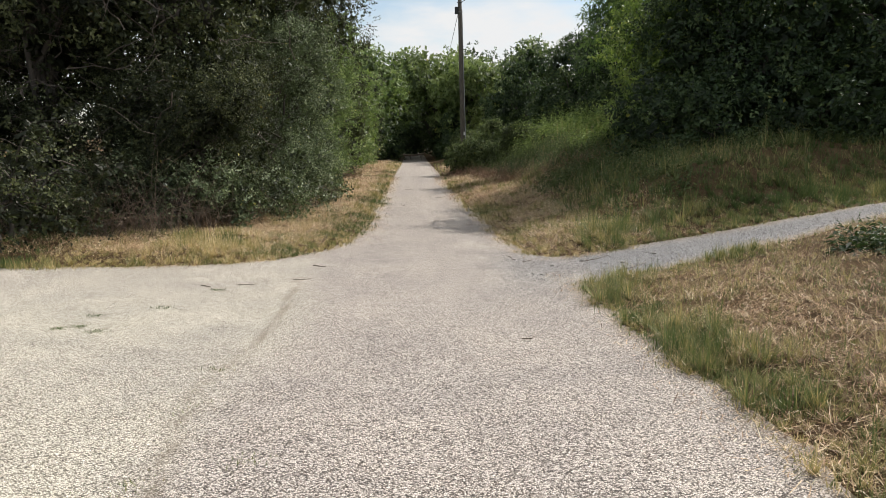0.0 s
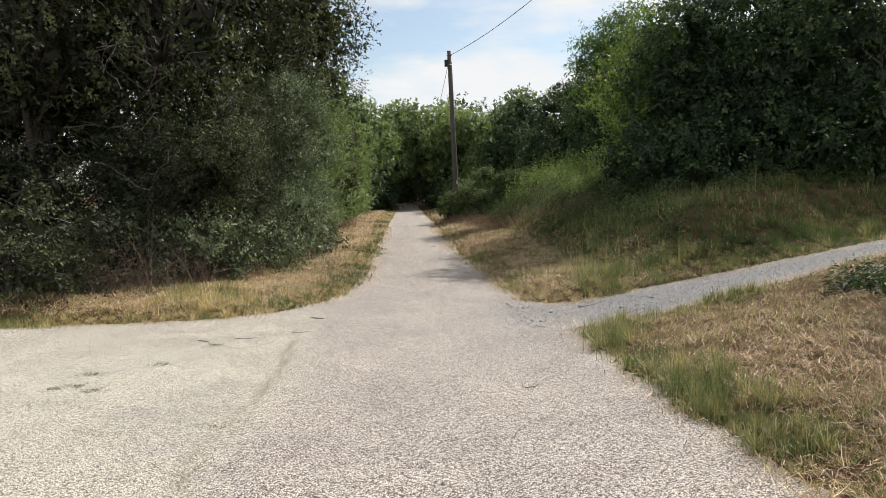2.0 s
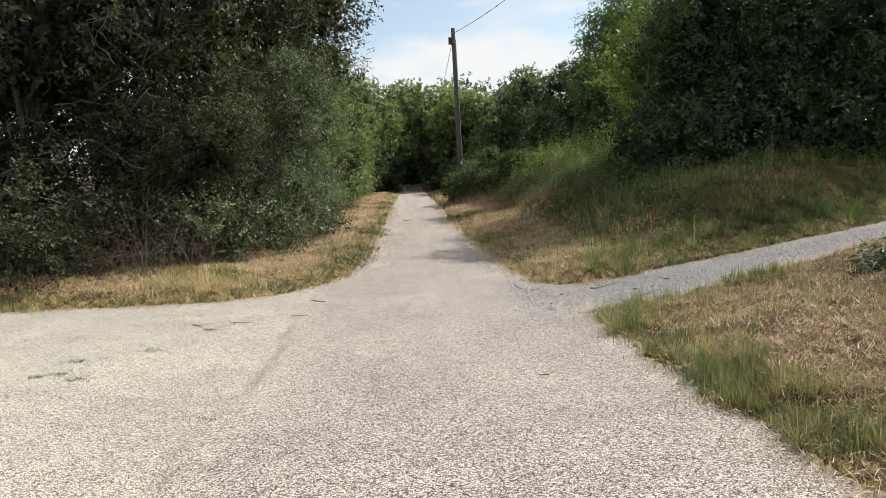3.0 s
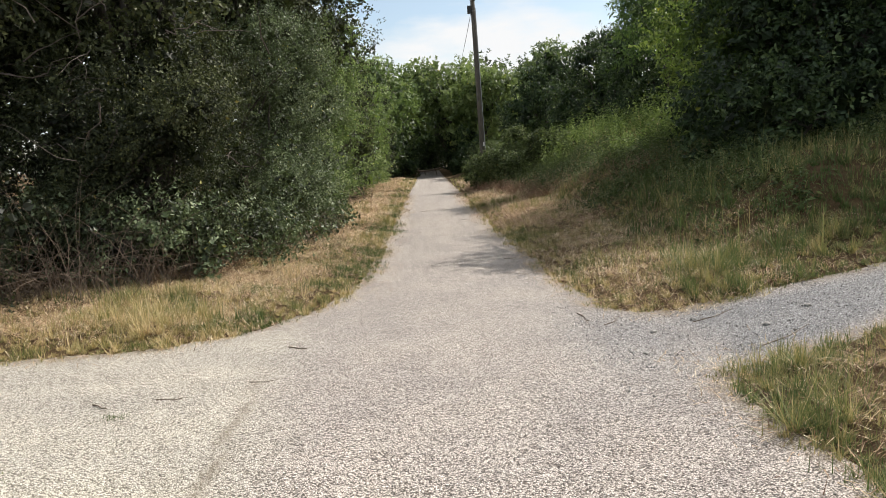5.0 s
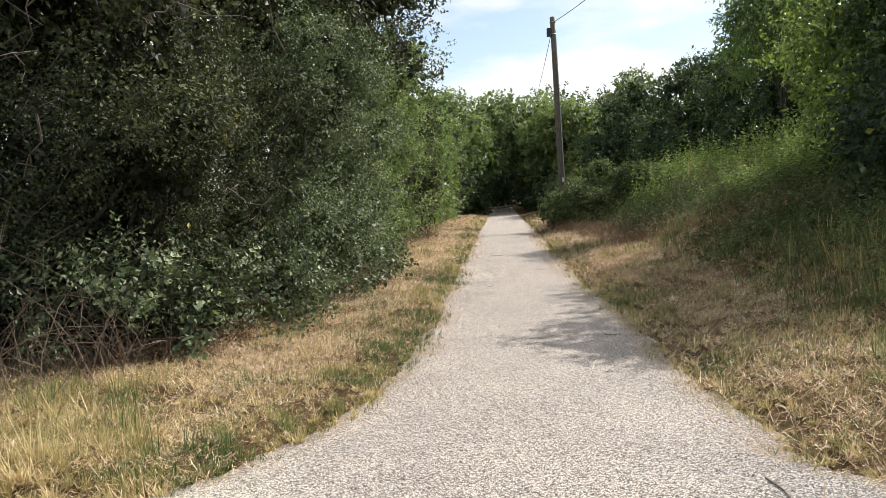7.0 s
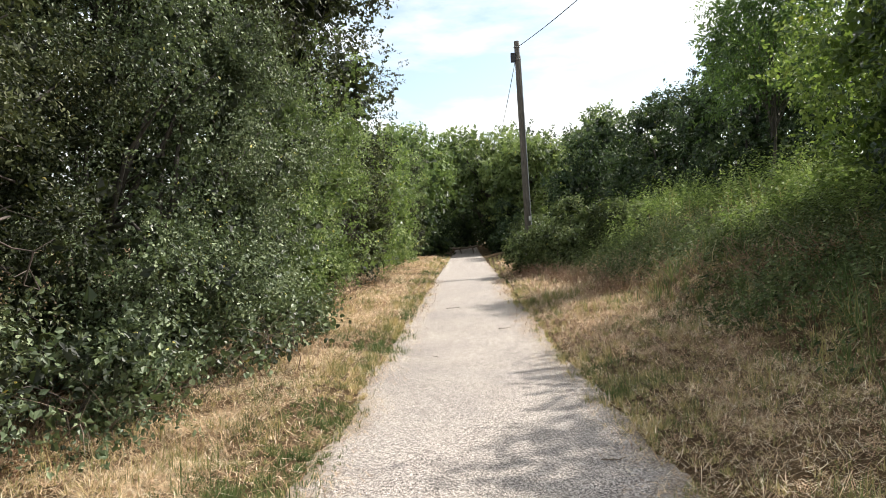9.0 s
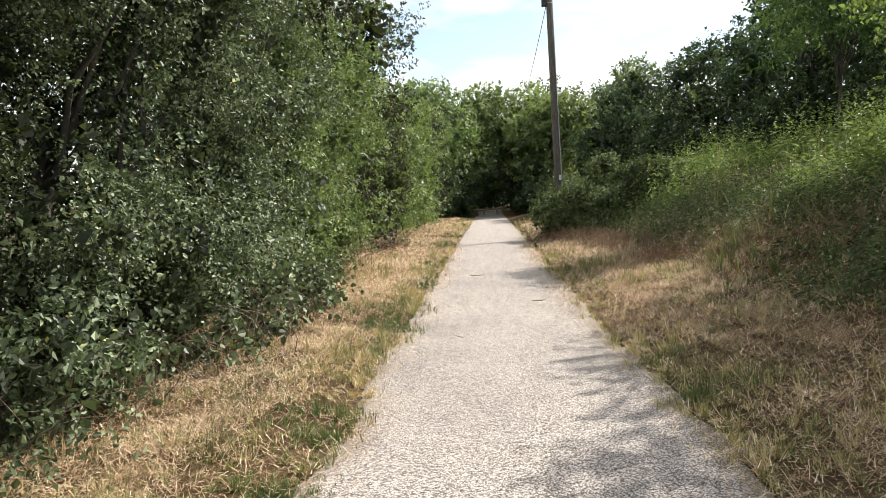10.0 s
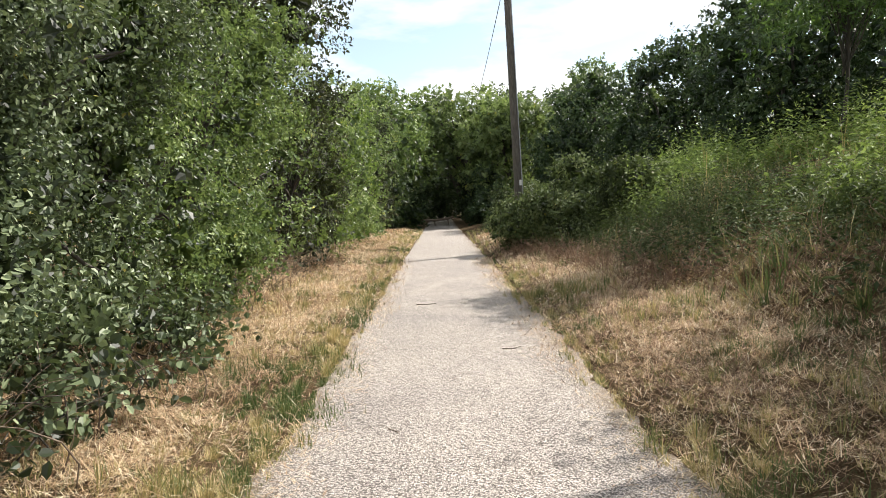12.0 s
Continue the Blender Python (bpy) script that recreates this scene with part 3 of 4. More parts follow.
grass_field(rng, "edge_fringe", "short dry grass creeping over the gravel edge", 65000, (-6, 3.2, 2.0, 26), lambda x, y: smooth(0.24, -0.05, path_inside(x, y) + 0.08 * wave(x, y, 5.5, 4.0)) * smooth(-0.5, -0.2, path_inside(x, y)) * (0.35 + 0.65 * smooth(-0.3, 0.4, wave(x, y, 4.1, 5.0))), 0.095, 0.55, 0.0065, 0.8)
straw_field(rng, "blown_straw", "stray bits of straw blown onto the path edges", 8000, (-4.5, 2.6, 2.0, 30), lambda x, y: smooth(0.55, 0.05, path_inside(x, y)) * (path_inside(x, y) > 0), 0.07)

# ---- hedge and trees on the yard side ----
rng = np.random.default_rng(11)


def hedge_shrub(y, face, top, sprigs, material, label, leaf):
    lobes = []
    for k in range(34):
        z = 0.2 + (top - 0.5) * ((k + 0.5) / 34)
        r = rng.uniform(0.32, 0.66)
        lobes.append((np.array([face - 0.45 + rng.choice([-0.85, -0.4, 0.05, 0.4]) + rng.uniform(-0.15, 0.15) - 0.55 * max(0, 1 - z / 0.9), y + rng.uniform(-1.4, 1.4), z]), np.array([r, r, r * 0.75])))
    for k in range(12):
        r = rng.uniform(0.16, 0.3)
        lobes.append((np.array([face + rng.uniform(0.0, 0.32), y + rng.uniform(-1.5, 1.5), rng.uniform(0.7, top + 0.2)]), np.array([r, r, r * 0.7])))
    for k in range(9):
        r = rng.uniform(0.9, 1.2)
        lobes.append((np.array([face - 1.35 - 1.0 * rng.random(), y + rng.uniform(-1.2, 1.2), 0.6 + (top - 1.0) * (k + 0.5) / 9]), np.array([r, r, r])))
    lobes = [(c + np.array([0, 0, float(height(c[0], c[1]))]), r) for c, r in lobes]
    return plant(rng, "hedge_shrub", label, "shrub", on_ground(face - 1.5, y), lobes, int(sprigs * 0.95), 8, leaf, material, 0.09, "hedge along the path", forks=3, spray=0.28, crown_name="foliage", core=9, oval=15 < y < 19)


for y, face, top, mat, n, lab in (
        (13.5, -3.1, 3.4, SHADED_HAWTHORN, 7800, "dense dark shrub with small leaves and bare lower stems"),
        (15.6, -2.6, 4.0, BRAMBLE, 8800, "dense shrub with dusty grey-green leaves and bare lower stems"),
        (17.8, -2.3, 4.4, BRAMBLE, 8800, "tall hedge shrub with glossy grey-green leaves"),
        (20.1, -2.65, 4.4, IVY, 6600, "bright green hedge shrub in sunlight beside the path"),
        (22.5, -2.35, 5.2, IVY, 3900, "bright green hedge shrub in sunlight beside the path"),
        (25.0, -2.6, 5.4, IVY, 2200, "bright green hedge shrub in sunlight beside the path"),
        (27.7, -2.5, 4.6, SHADED_HAWTHORN, 1800, "dark hedge shrub in leaf behind dry verge"),
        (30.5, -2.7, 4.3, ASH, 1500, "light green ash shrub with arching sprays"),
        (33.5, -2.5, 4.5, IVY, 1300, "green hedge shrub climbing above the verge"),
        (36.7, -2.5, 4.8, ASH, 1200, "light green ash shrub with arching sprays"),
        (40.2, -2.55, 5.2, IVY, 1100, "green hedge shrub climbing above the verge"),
        (44.0, -2.55, 5.6, SHADED_HAWTHORN, 1000, "dark hedge shrub in leaf behind dry verge"),
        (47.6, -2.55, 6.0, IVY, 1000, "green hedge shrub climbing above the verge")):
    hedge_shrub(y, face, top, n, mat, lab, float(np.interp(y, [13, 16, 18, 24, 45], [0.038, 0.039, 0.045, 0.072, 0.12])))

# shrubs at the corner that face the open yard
# the three near y = 10 are added to stand for a dark shaded hollow
for x, y, top, n, mat in ((-4.2, 12.7, 3.4, 4200, SHADED_HAWTHORN), (-6.3, 12.9, 2.3, 2600, SHADED_HAWTHORN), (-8.4, 12.8, 2.7, 2400, SHADED_HAWTHORN), (-6.0, 10.0, 2.3, 1700, SHADED_HAWTHORN), (-8.3, 10.1, 2.6, 1600, SHADED_HAWTHORN), (-10.8, 10.2, 2.8, 1200, SHADED_HAWTHORN), (-10.7, 13.2, 3.2, 1800, SHADED_HAWTHORN), (-8.0, 15.4, 4.6, 900, SHADED_HAWTHORN), (-12.0, 16.0, 4.2, 800, SHADED_HAWTHORN), (-5.4, 14.6, 3.6, 1200, SHADED_HAWTHORN),
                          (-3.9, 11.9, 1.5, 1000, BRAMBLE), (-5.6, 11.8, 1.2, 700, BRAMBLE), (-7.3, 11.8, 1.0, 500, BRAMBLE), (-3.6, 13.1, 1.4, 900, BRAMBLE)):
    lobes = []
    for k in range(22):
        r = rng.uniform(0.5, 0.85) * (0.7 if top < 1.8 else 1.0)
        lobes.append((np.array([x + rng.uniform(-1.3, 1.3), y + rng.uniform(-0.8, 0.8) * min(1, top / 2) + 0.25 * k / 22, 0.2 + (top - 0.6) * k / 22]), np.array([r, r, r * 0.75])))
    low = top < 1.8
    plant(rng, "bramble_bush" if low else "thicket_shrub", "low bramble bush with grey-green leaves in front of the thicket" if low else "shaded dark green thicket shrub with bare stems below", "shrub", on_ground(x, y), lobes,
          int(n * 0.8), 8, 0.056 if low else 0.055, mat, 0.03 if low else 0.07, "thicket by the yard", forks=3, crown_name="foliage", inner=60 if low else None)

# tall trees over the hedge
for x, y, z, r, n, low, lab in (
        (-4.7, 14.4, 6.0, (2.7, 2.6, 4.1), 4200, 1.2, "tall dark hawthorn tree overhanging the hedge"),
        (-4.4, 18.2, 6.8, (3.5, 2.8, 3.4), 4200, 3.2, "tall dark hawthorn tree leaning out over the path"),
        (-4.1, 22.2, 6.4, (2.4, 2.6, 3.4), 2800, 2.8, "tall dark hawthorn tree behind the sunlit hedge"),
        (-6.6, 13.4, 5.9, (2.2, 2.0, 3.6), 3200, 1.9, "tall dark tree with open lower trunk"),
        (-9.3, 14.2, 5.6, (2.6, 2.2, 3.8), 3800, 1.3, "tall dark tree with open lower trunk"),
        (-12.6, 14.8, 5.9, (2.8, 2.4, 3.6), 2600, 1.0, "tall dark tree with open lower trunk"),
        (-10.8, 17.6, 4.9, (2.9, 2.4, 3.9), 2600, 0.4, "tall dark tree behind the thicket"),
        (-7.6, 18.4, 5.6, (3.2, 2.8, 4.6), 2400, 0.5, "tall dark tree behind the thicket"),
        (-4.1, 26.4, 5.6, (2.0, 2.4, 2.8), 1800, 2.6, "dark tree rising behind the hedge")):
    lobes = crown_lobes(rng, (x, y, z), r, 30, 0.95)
    plant(rng, "hedgerow_tree", lab, "tree", on_ground(x - 0.3, y), lobes, int(n * 0.85), 8, 0.15 if x < -7 and y > 14.5 else 0.095, SHADED_HAWTHORN, 0.13, "trees behind the hedge", forks=3, spray=0.4, floor_z=low, inner=2200, holes=0.45)


def bare_twigs(tree, n, spread, low, high):
    """Leafless forking twigs filling the lower crown of a tree."""
    lines, radii = [], []
    t = np.linspace(0, 1, 5)[:, None]
    for _ in range(n):
        a = np.array([rng.normal(0, spread), rng.normal(-0.6, spread * 0.6), rng.uniform(low, high)])
        for k in range(4):
            d = unit(rng.normal(size=3) * np.array([1, 0.8, 0.7])) * rng.uniform(0.35, 1.0)
            line = a + d * t + rng.normal(size=(5, 3)) * 0.035 * (t > 0)
            lines.append(line)
            radii.append((0.011 - 0.002 * k) * (1.0 - 0.75 * t[:, 0]))
            a = line[rng.integers(2, 5)]
    v, f = tubes(lines, radii, 4)
    tagged(part("twig_tangle", raw_mesh("twig_tangle", v, f, TWIG, shade=True), tree), "tangle of bare grey-brown twigs", kind="stuff")


TWIG = bark_material("dead_twig", (0.05, 0.04, 0.034), (0.15, 0.12, 0.1), 25)
for tree in [ob for ob in scene.objects if ob.name.startswith("hedgerow_tree") and ob.location.x < -6 and ob.location.y < 15]:
    bare_twigs(tree, 130, 1.5, 0.8, 5.0)

# ---- trees and shrubs on the bank ----
rng = np.random.default_rng(23)
for x, y, h, r, n, mat, lf, low, lab in (
        (7.9, 16.4, 6.0, (2.0, 1.8, 2.4), 2600, HAZEL, 0.1, 0.05, "rounded dark green tree with foliage down to the bank"),
        (7.9, 19.4, 6.6, (1.9, 1.8, 2.6), 2400, ASH, 0.1, 0.05, "light green leafy tree beside the dark bank trees"),
        (9.9, 18.3, 8.5, (3.2, 2.8, 3.8), 5200, HAZEL, 0.115, 0.05, "broad dark green tree with foliage down to the bank"),
        (15.6, 17.0, 8.8, (3.4, 2.8, 4.0), 1900, HAZEL, 0.115, 0.05, "broad dark green tree with foliage down to the bank"),
        (15.0, 23.4, 8.6, (3.0, 2.8, 3.9), 1800, HAZEL, 0.13, 0.1, "dense dark tree standing on the bank"),
        (16.6, 20.5, 8.8, (3.4, 3.0, 4.0), 1200, HAZEL, 0.14, 0.1, "dense dark tree standing on the bank"),
        (12.6, 38.0, 10.4, (3.4, 3.6, 4.8), 2200, HAZEL, 0.17, 0.2, "tall dark elm tree on top of the bank"),
        (9.6, 41.5, 8.0, (2.7, 3.0, 3.8), 2000, HAZEL, 0.17, 0.2, "dark rounded tree on top of the bank"),
        (7.6, 47.5, 7.4, (2.6, 3.0, 3.6), 1800, HAZEL, 0.18, 0.1, "dark rounded tree beside the path"),
        (9.5, 51.0, 9.0, (3.4, 3.6, 4.4), 1500, WILLOW, 0.2, 0.2, "tall grey-green tree behind the dark row"),
        (10.7, 15.7, 8.0, (2.5, 2.2, 3.7), 2200, HAZEL, 0.115, 0.05, "broad dark green tree with foliage down to the bank"),
        (10.6, 33.6, 8.4, (2.7, 2.6, 3.9), 1700, HAZEL, 0.16, 0.1, "dense dark tree standing on the bank"),
        (12.8, 29.4, 7.8, (2.7, 2.6, 3.5), 1800, HAZEL, 0.15, 0.05, "dense dark tree standing on the bank"),
        (16.5, 31.0, 10.0, (3.8, 3.6, 4.8), 1500, HAZEL, 0.17, 0.2, "tall dark elm tree on top of the bank")):
    lobes = crown_lobes(rng, (x, y, h - r[2] + 0.2), r, 32, 0.95)
    skirt = float(height(x, y)) + 0.7
    lobes += [(np.array((x + math.cos(a) * r[0] * 0.7, y + math.sin(a) * r[1] * 0.7, skirt + rng.uniform(-0.1, 0.5))), np.array((1.0, 1.0, 0.9))) for a in np.arange(7) * 0.9]
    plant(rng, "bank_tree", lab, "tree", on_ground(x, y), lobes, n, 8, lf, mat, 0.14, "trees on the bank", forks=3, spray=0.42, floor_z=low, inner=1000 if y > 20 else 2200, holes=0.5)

for x, y, top, n in ((6.2, 15.2, 1.5, 800), (9.0, 14.6, 2.0, 900)):
    z0 = float(height(x, y))
    lobes = [(np.array((x + rng.uniform(-1.2, 1.2), y + rng.uniform(-1.0, 1.0), z0 + 0.2 + (top - 0.6) * k / 16)), np.array((0.75, 0.75, 0.6))) for k in range(16)]
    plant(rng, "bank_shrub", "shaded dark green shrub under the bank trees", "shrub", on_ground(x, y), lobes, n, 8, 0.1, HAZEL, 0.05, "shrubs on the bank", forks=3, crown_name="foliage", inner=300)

sx, sy = 8.0, 26.6
lobes = [(c, r * (0.45 if k == 0 else 1.0)) for k, (c, r) in enumerate(crown_lobes(rng, (sx - 0.1, sy, 5.6), (1.9, 1.9, 2.8), 30, 0.42))]
plant(rng, "young_ash_tree", "slender young ash tree with feathery light green leaves", "tree", on_ground(sx, sy), lobes, 1500, 10, 0.14, YOUNG_ASH, 0.04, spray=0.55, floor_z=2.5, aspect=0.34, shell=0.85, droop=0.4, inner=0)

# far end of the path
for x, y, h, r, n, mat, low, lab in (
        (4.7, 55.5, 8.6, (2.8, 3.0, 4.3), 1500, WILLOW, 0.05, "rounded grey-green willow beside the far path"),
        (-3.8, 52.5, 8.2, (2.9, 3.4, 4.2), 1400, IVY, 0.05, "leafy tree arching towards the far path"),
        (0.6, 59.5, 8.8, (4.2, 3.2, 3.2), 1300, WILLOW, 2.9, "grey-green tree arching over the path"),
        (-4.2, 60.0, 10.0, (3.6, 4.0, 5.0), 1100, WILLOW, 0.05, "tall tree closing the end of the path"),
        (4.6, 62.0, 10.5, (3.6, 4.0, 5.2), 1100, WILLOW, 0.05, "tall tree closing the end of the path"),
        (0.2, 68.0, 9.0, (4.4, 3.2, 3.6), 900, HAZEL, 2.8, "dark tree arching over the path"),
        (0.0, 78.0, 11.0, (5.5, 3.5, 5.8), 1100, HAZEL, 0.0, "tall dark tree closing the end of the path"),
        (-7.5, 70.0, 12.0, (5.0, 4.0, 6.0), 1000, WILLOW, 0.05, "tall tree beyond the hedge"),
        (8.5, 70.0, 12.0, (5.0, 4.0, 6.0), 1000, HAZEL, 0.05, "tall tree beyond the bank")):
    lobes = crown_lobes(rng, (x, y, h - r[2]), r, 30, 1.15)
    plant(rng, "far_tree", lab, "tree", on_ground(x + (1.9 if low > 2 else 0), y), lobes, n, 8, 0.26, mat, 0.16, "trees at the far end", forks=2, spray=0.5, floor_z=low, inner=700)

for x, y, top, n in ((-2.5, 51.0, 3.0, 500), (3.2, 52.0, 2.0, 500), (-2.4, 55.0, 3.6, 450), (2.9, 55.0, 3.4, 450), (-2.3, 59.0, 4.0, 400), (2.8, 59.5, 4.0, 400), (-2.2, 64.0, 4.0, 350),
                     (2.8, 64.5, 4.0, 350), (0.0, 70.5, 4.4, 450), (0.8, 74.0, 4.8, 500), (-1.6, 74.5, 4.8, 450), (-2.6, 71.0, 4.4, 350), (2.6, 71.0, 4.4, 350), (-5.5, 66.0, 4.2, 300), (6.0, 66.0, 4.2, 300), (-6.0, 57.0, 4.2, 300), (5.8, 49.0, 3.0, 300)):
    lobes = [(np.array((x + rng.uniform(-0.8, 0.8), y + rng.uniform(-1.6, 1.6), 0.3 + (top - 0.9) * k / 12)), np.array((0.85, 1.1, 0.8))) for k in range(12)]
    plant(rng, "far_shrub", "dark leafy shrub crowding the far end of the path", "shrub", on_ground(x, y), lobes, n, 8, 0.2, HAZEL, 0.06, "shrubs at the far end", forks=2, spray=0.4, crown_name="foliage", inner=260)

# fallen limb across the far path
t = np.linspace(0, 1, 12)
log_line = np.stack([-1.5 + 2.3 * t, 55.6 + 0.3 * np.sin(t * 3), 0.16 + 0.5 * (t - 0.5) ** 2 + 0.1 * t], 1)
foot = float(height(-0.4, 55.6))
branch = thing("fallen_branch", (-0.4, 55.6, foot), "pale bare fallen branch lying across the far path", "branch")
v, f = tubes([log_line], [0.085 - 0.03 * t], 8)
part("limb", raw_mesh("limb", v - np.array([-0.4, 55.6, foot]), f, CANE, shade=True), branch)
for k in (2, 5, 9):
    p = log_line[k]
    v, f = tubes([np.stack([p, p + np.array([0.06, -0.12, -0.2]), np.array([p[0] + 0.1, p[1] - 0.2, foot - 0.03])])], [np.array([0.05, 0.04, 0.03])], 6)
    part("stub", raw_mesh("stub", v - np.array([-0.4, 55.6, foot]), f, CANE, shade=True), branch)

# ---- weeds on the bank ----
rng = np.random.default_rng(31)


BAND_Y, BAND_X = [13, 15, 17, 19, 22, 26, 29, 31, 46], [7.5, 5.6, 4.7, 3.9, 2.95, 2.65, 2.1, 1.85, 1.7]


def bank_band(x, y):
    lo = np.interp(y, BAND_Y, BAND_X)
    return smooth(-0.2, 0.6, x - lo) * smooth(16.0, 19, y) * np.clip(16 / np.maximum(y, 12), 0.3, 1)


def shade_band(x, y):
    """The upper bank between the side track and the trees."""
    past = y - np.interp(x, [p[0] for p in SIDE], [p[1] for p in SIDE])
    return off_path(x, y) * smooth(2.0, 3.4, past + 0.7 * wave(x, y, 2.2, 6.0)) * smooth(3.0, 4.6, x + 0.5 * wave(x, y, 1.7, 2.0)) * (x < 11)


def weed_bed(name, label, n, box, density, tall, leaf, material, per=9):
    """Upright leafy stems."""
    x, y = scatter(rng, n, box, density)
    z = height(x, y)
    hgt = tall * (0.35 + 0.85 * rng.random(n) ** 1.5) * (0.8 + 0.4 * wave(x, y, 2.3, 2.5))
    s = (np.arange(per) + 0.6) / per
    tilt = rng.normal(0, 0.24, (n, 2))
    P = np.stack([x[:, None] + tilt[:, :1] * hgt[:, None] * s, y[:, None] + tilt[:, 1:] * hgt[:, None] * s, z[:, None] + hgt[:, None] * s], -1).reshape(-1, 3)
    D = rng.normal(size=P.shape) * np.array([1, 1, 0.15]) + np.array([0, 0, -0.25])
    N = rng.normal(size=P.shape) * 0.4 + np.array([0, 0, 1.0])
    taper = np.tile(1.15 - 0.75 * s, n)
    L = leaf * taper * rng.uniform(0.7, 1.3, len(P))
    tone = np.clip(np.repeat(rng.normal(0.45, 0.28, n), per) + rng.normal(0, 0.2, len(P)) + np.tile(0.25 * (s - 0.5), n), 0, 0.9)
    v, f, t = leaf_arrays(P, D, N, L, L * 0.36, tone)
    ob = tagged(new(name, raw_mesh(name, v, f, material, [("tone", t)])), label, "weeds", kind="stuff")
    return ob


weed_bed("nettle_bed", "tall light green nettles covering the upper bank", 7200, (2.5, 13, 14, 42), lambda x, y: bank_band(x - 1.0, y) * smooth(-0.35, 0.35, wave(x, y, 1.6, 3.3) + 0.5 * wave(x, y, 4.7, 1.3)), 1.25, 0.175, NETTLE, 11)
weed_bed("bramble_bed", "low grey-green brambles along the foot of the bank", 6500, (1.8, 10, 14, 46), lambda x, y: bank_band(x, y) * smooth(4.2, 1.6, x - np.interp(y, BAND_Y, BAND_X)), 0.8, 0.1, BED_BRAMBLE)
weed_bed("shaded_weeds", "low dark green weeds and brambles under the bank trees", 4200, (3, 11, 11, 19), lambda x, y: shade_band(x, y) * smooth(-0.5, 0.2, wave(x, y, 2.4, 9.0)), 0.5, 0.1, BED_BRAMBLE, 8)
weed_bed("dock_weeds", "green broad-leaved weeds growing in the mown corner", 160, (4.4, 6.2, 6.4, 7.9), lambda x, y: smooth(0.9, 0.3, np.hypot(x - 5.3, y - 7.1)), 0.42, 0.13, HAZEL)
grass_field(rng, "pale_stalks", "long pale bent grass stalks on the shaded bank", 2600, (2.2, 11, 10.5, 18), lambda x, y: off_path(x, y) * smooth(1.2, 2.2, y - np.interp(x, [p[0] for p in SIDE], [p[1] for p in SIDE])) * smooth(2.4, 3.6, x), 0.51, 0.45, 0.006, 0.8, 0.25)
grass_field(rng, "track_grass", "lush light green grass edging the upper side of the track", 38000, (2.4, 11, 8.8, 15), lambda x, y: off_path(x, y) * smooth(0.3, 0.6, y - np.interp(x, [p[0] for p in SIDE], [p[1] for p in SIDE])) * smooth(2.6, 1.2, y - np.interp(x, [p[0] for p in SIDE], [p[1] for p in SIDE])), 0.24, 0.27, 0.007, 1.0, 0.22)
grass_field(rng, "bank_stalks", "tall seeding grass stalks among the bank weeds", 4500, (2.2, 11, 14, 36), lambda x, y: bank_band(x, y), 0.55, 0.45, 0.008)

DEAD = leaf_material("dead_leaf", (0.07, 0.035, 0.02), (0.2, 0.11, 0.06), (0.42, 0.27, 0.15), 0.7, 0.1, 0.2)
weed_bed("dead_weeds", "reddish-brown dead weeds at the foot of the hedge", 520, (-4.6, -1.6, 11, 30), lambda x, y: smooth(0.5, 0.1, np.abs(x - hedge_face(y) - 0.35)) * smooth(0.0, 0.5, wave(x, y, 1.6, 8.0)), 0.42, 0.055, DEAD, 12)
weed_bed("dead_bank_weeds", "reddish-brown dead weeds at the foot of the bank", 1100, (1.7, 8, 15, 34), lambda x, y: smooth(0.55, 0.1, np.abs(x - np.interp(y, BAND_Y, BAND_X) + 0.1)) * smooth(-0.3, 0.4, wave(x, y, 1.9, 3.0)), 0.42, 0.06, DEAD, 10)
grass_field(rng, "standing_dead_grass", "standing clumps of yellow dead grass before the thicket", 5000, (-4.8, -1.6, 9.0, 12), lambda x, y: verge_left(x, y) * smooth(0.05, 0.4, -path_inside(x, y)) * smooth(1.4, 0.9, -path_inside(x, y)) * smooth(-0.2, 0.4, wave(x, y, 2.2, 5.0)), 0.22, 0.64, 0.008, 1.1, 0.2)
grass_field(rng, "corner_edge_grass", "longer green and straw-coloured grass overhanging the gravel edge", 16000, (1.5, 4.6, 2.0, 8.2), lambda x, y: off_path(x, y) * smooth(0.75, 0.15, -path_inside(x, y)) * smooth(-0.4, 0.3, wave(x, y, 2.7, 4.0)), 0.22, 0.34, 0.006, 1.0, 0.16)

# brambles sprawling out of the hedge foot
for x, y, top in ((-3.3, 12.3, 0.9), (-2.85, 13.6, 0.7), (-2.55, 15.0, 0.8), (-2.2, 16.3, 0.6), (-2.1, 17.6, 0.7), (-2.25, 19.2, 0.5)):
    z0 = float(height(x, y))
    lobes = [(np.array((x - 0.25 + rng.uniform(-0.25, 0.3), y + rng.uniform(-0.5, 0.5), z0 + 0.12 + (top - 0.2) * k / 9)), np.array((0.3, 0.36, 0.2))) for k in range(9)]
    plant(rng, "bramble_bush", "sprawling bramble with broad pale green leaves at the hedge foot", "shrub", on_ground(x - 0.3, y), lobes, 190, 5, 0.07, BRAMBLE, 0.012, "brambles at the hedge foot", forks=3, spray=0.3, crown_name="foliage", inner=0, aspect=0.75, oval=True)

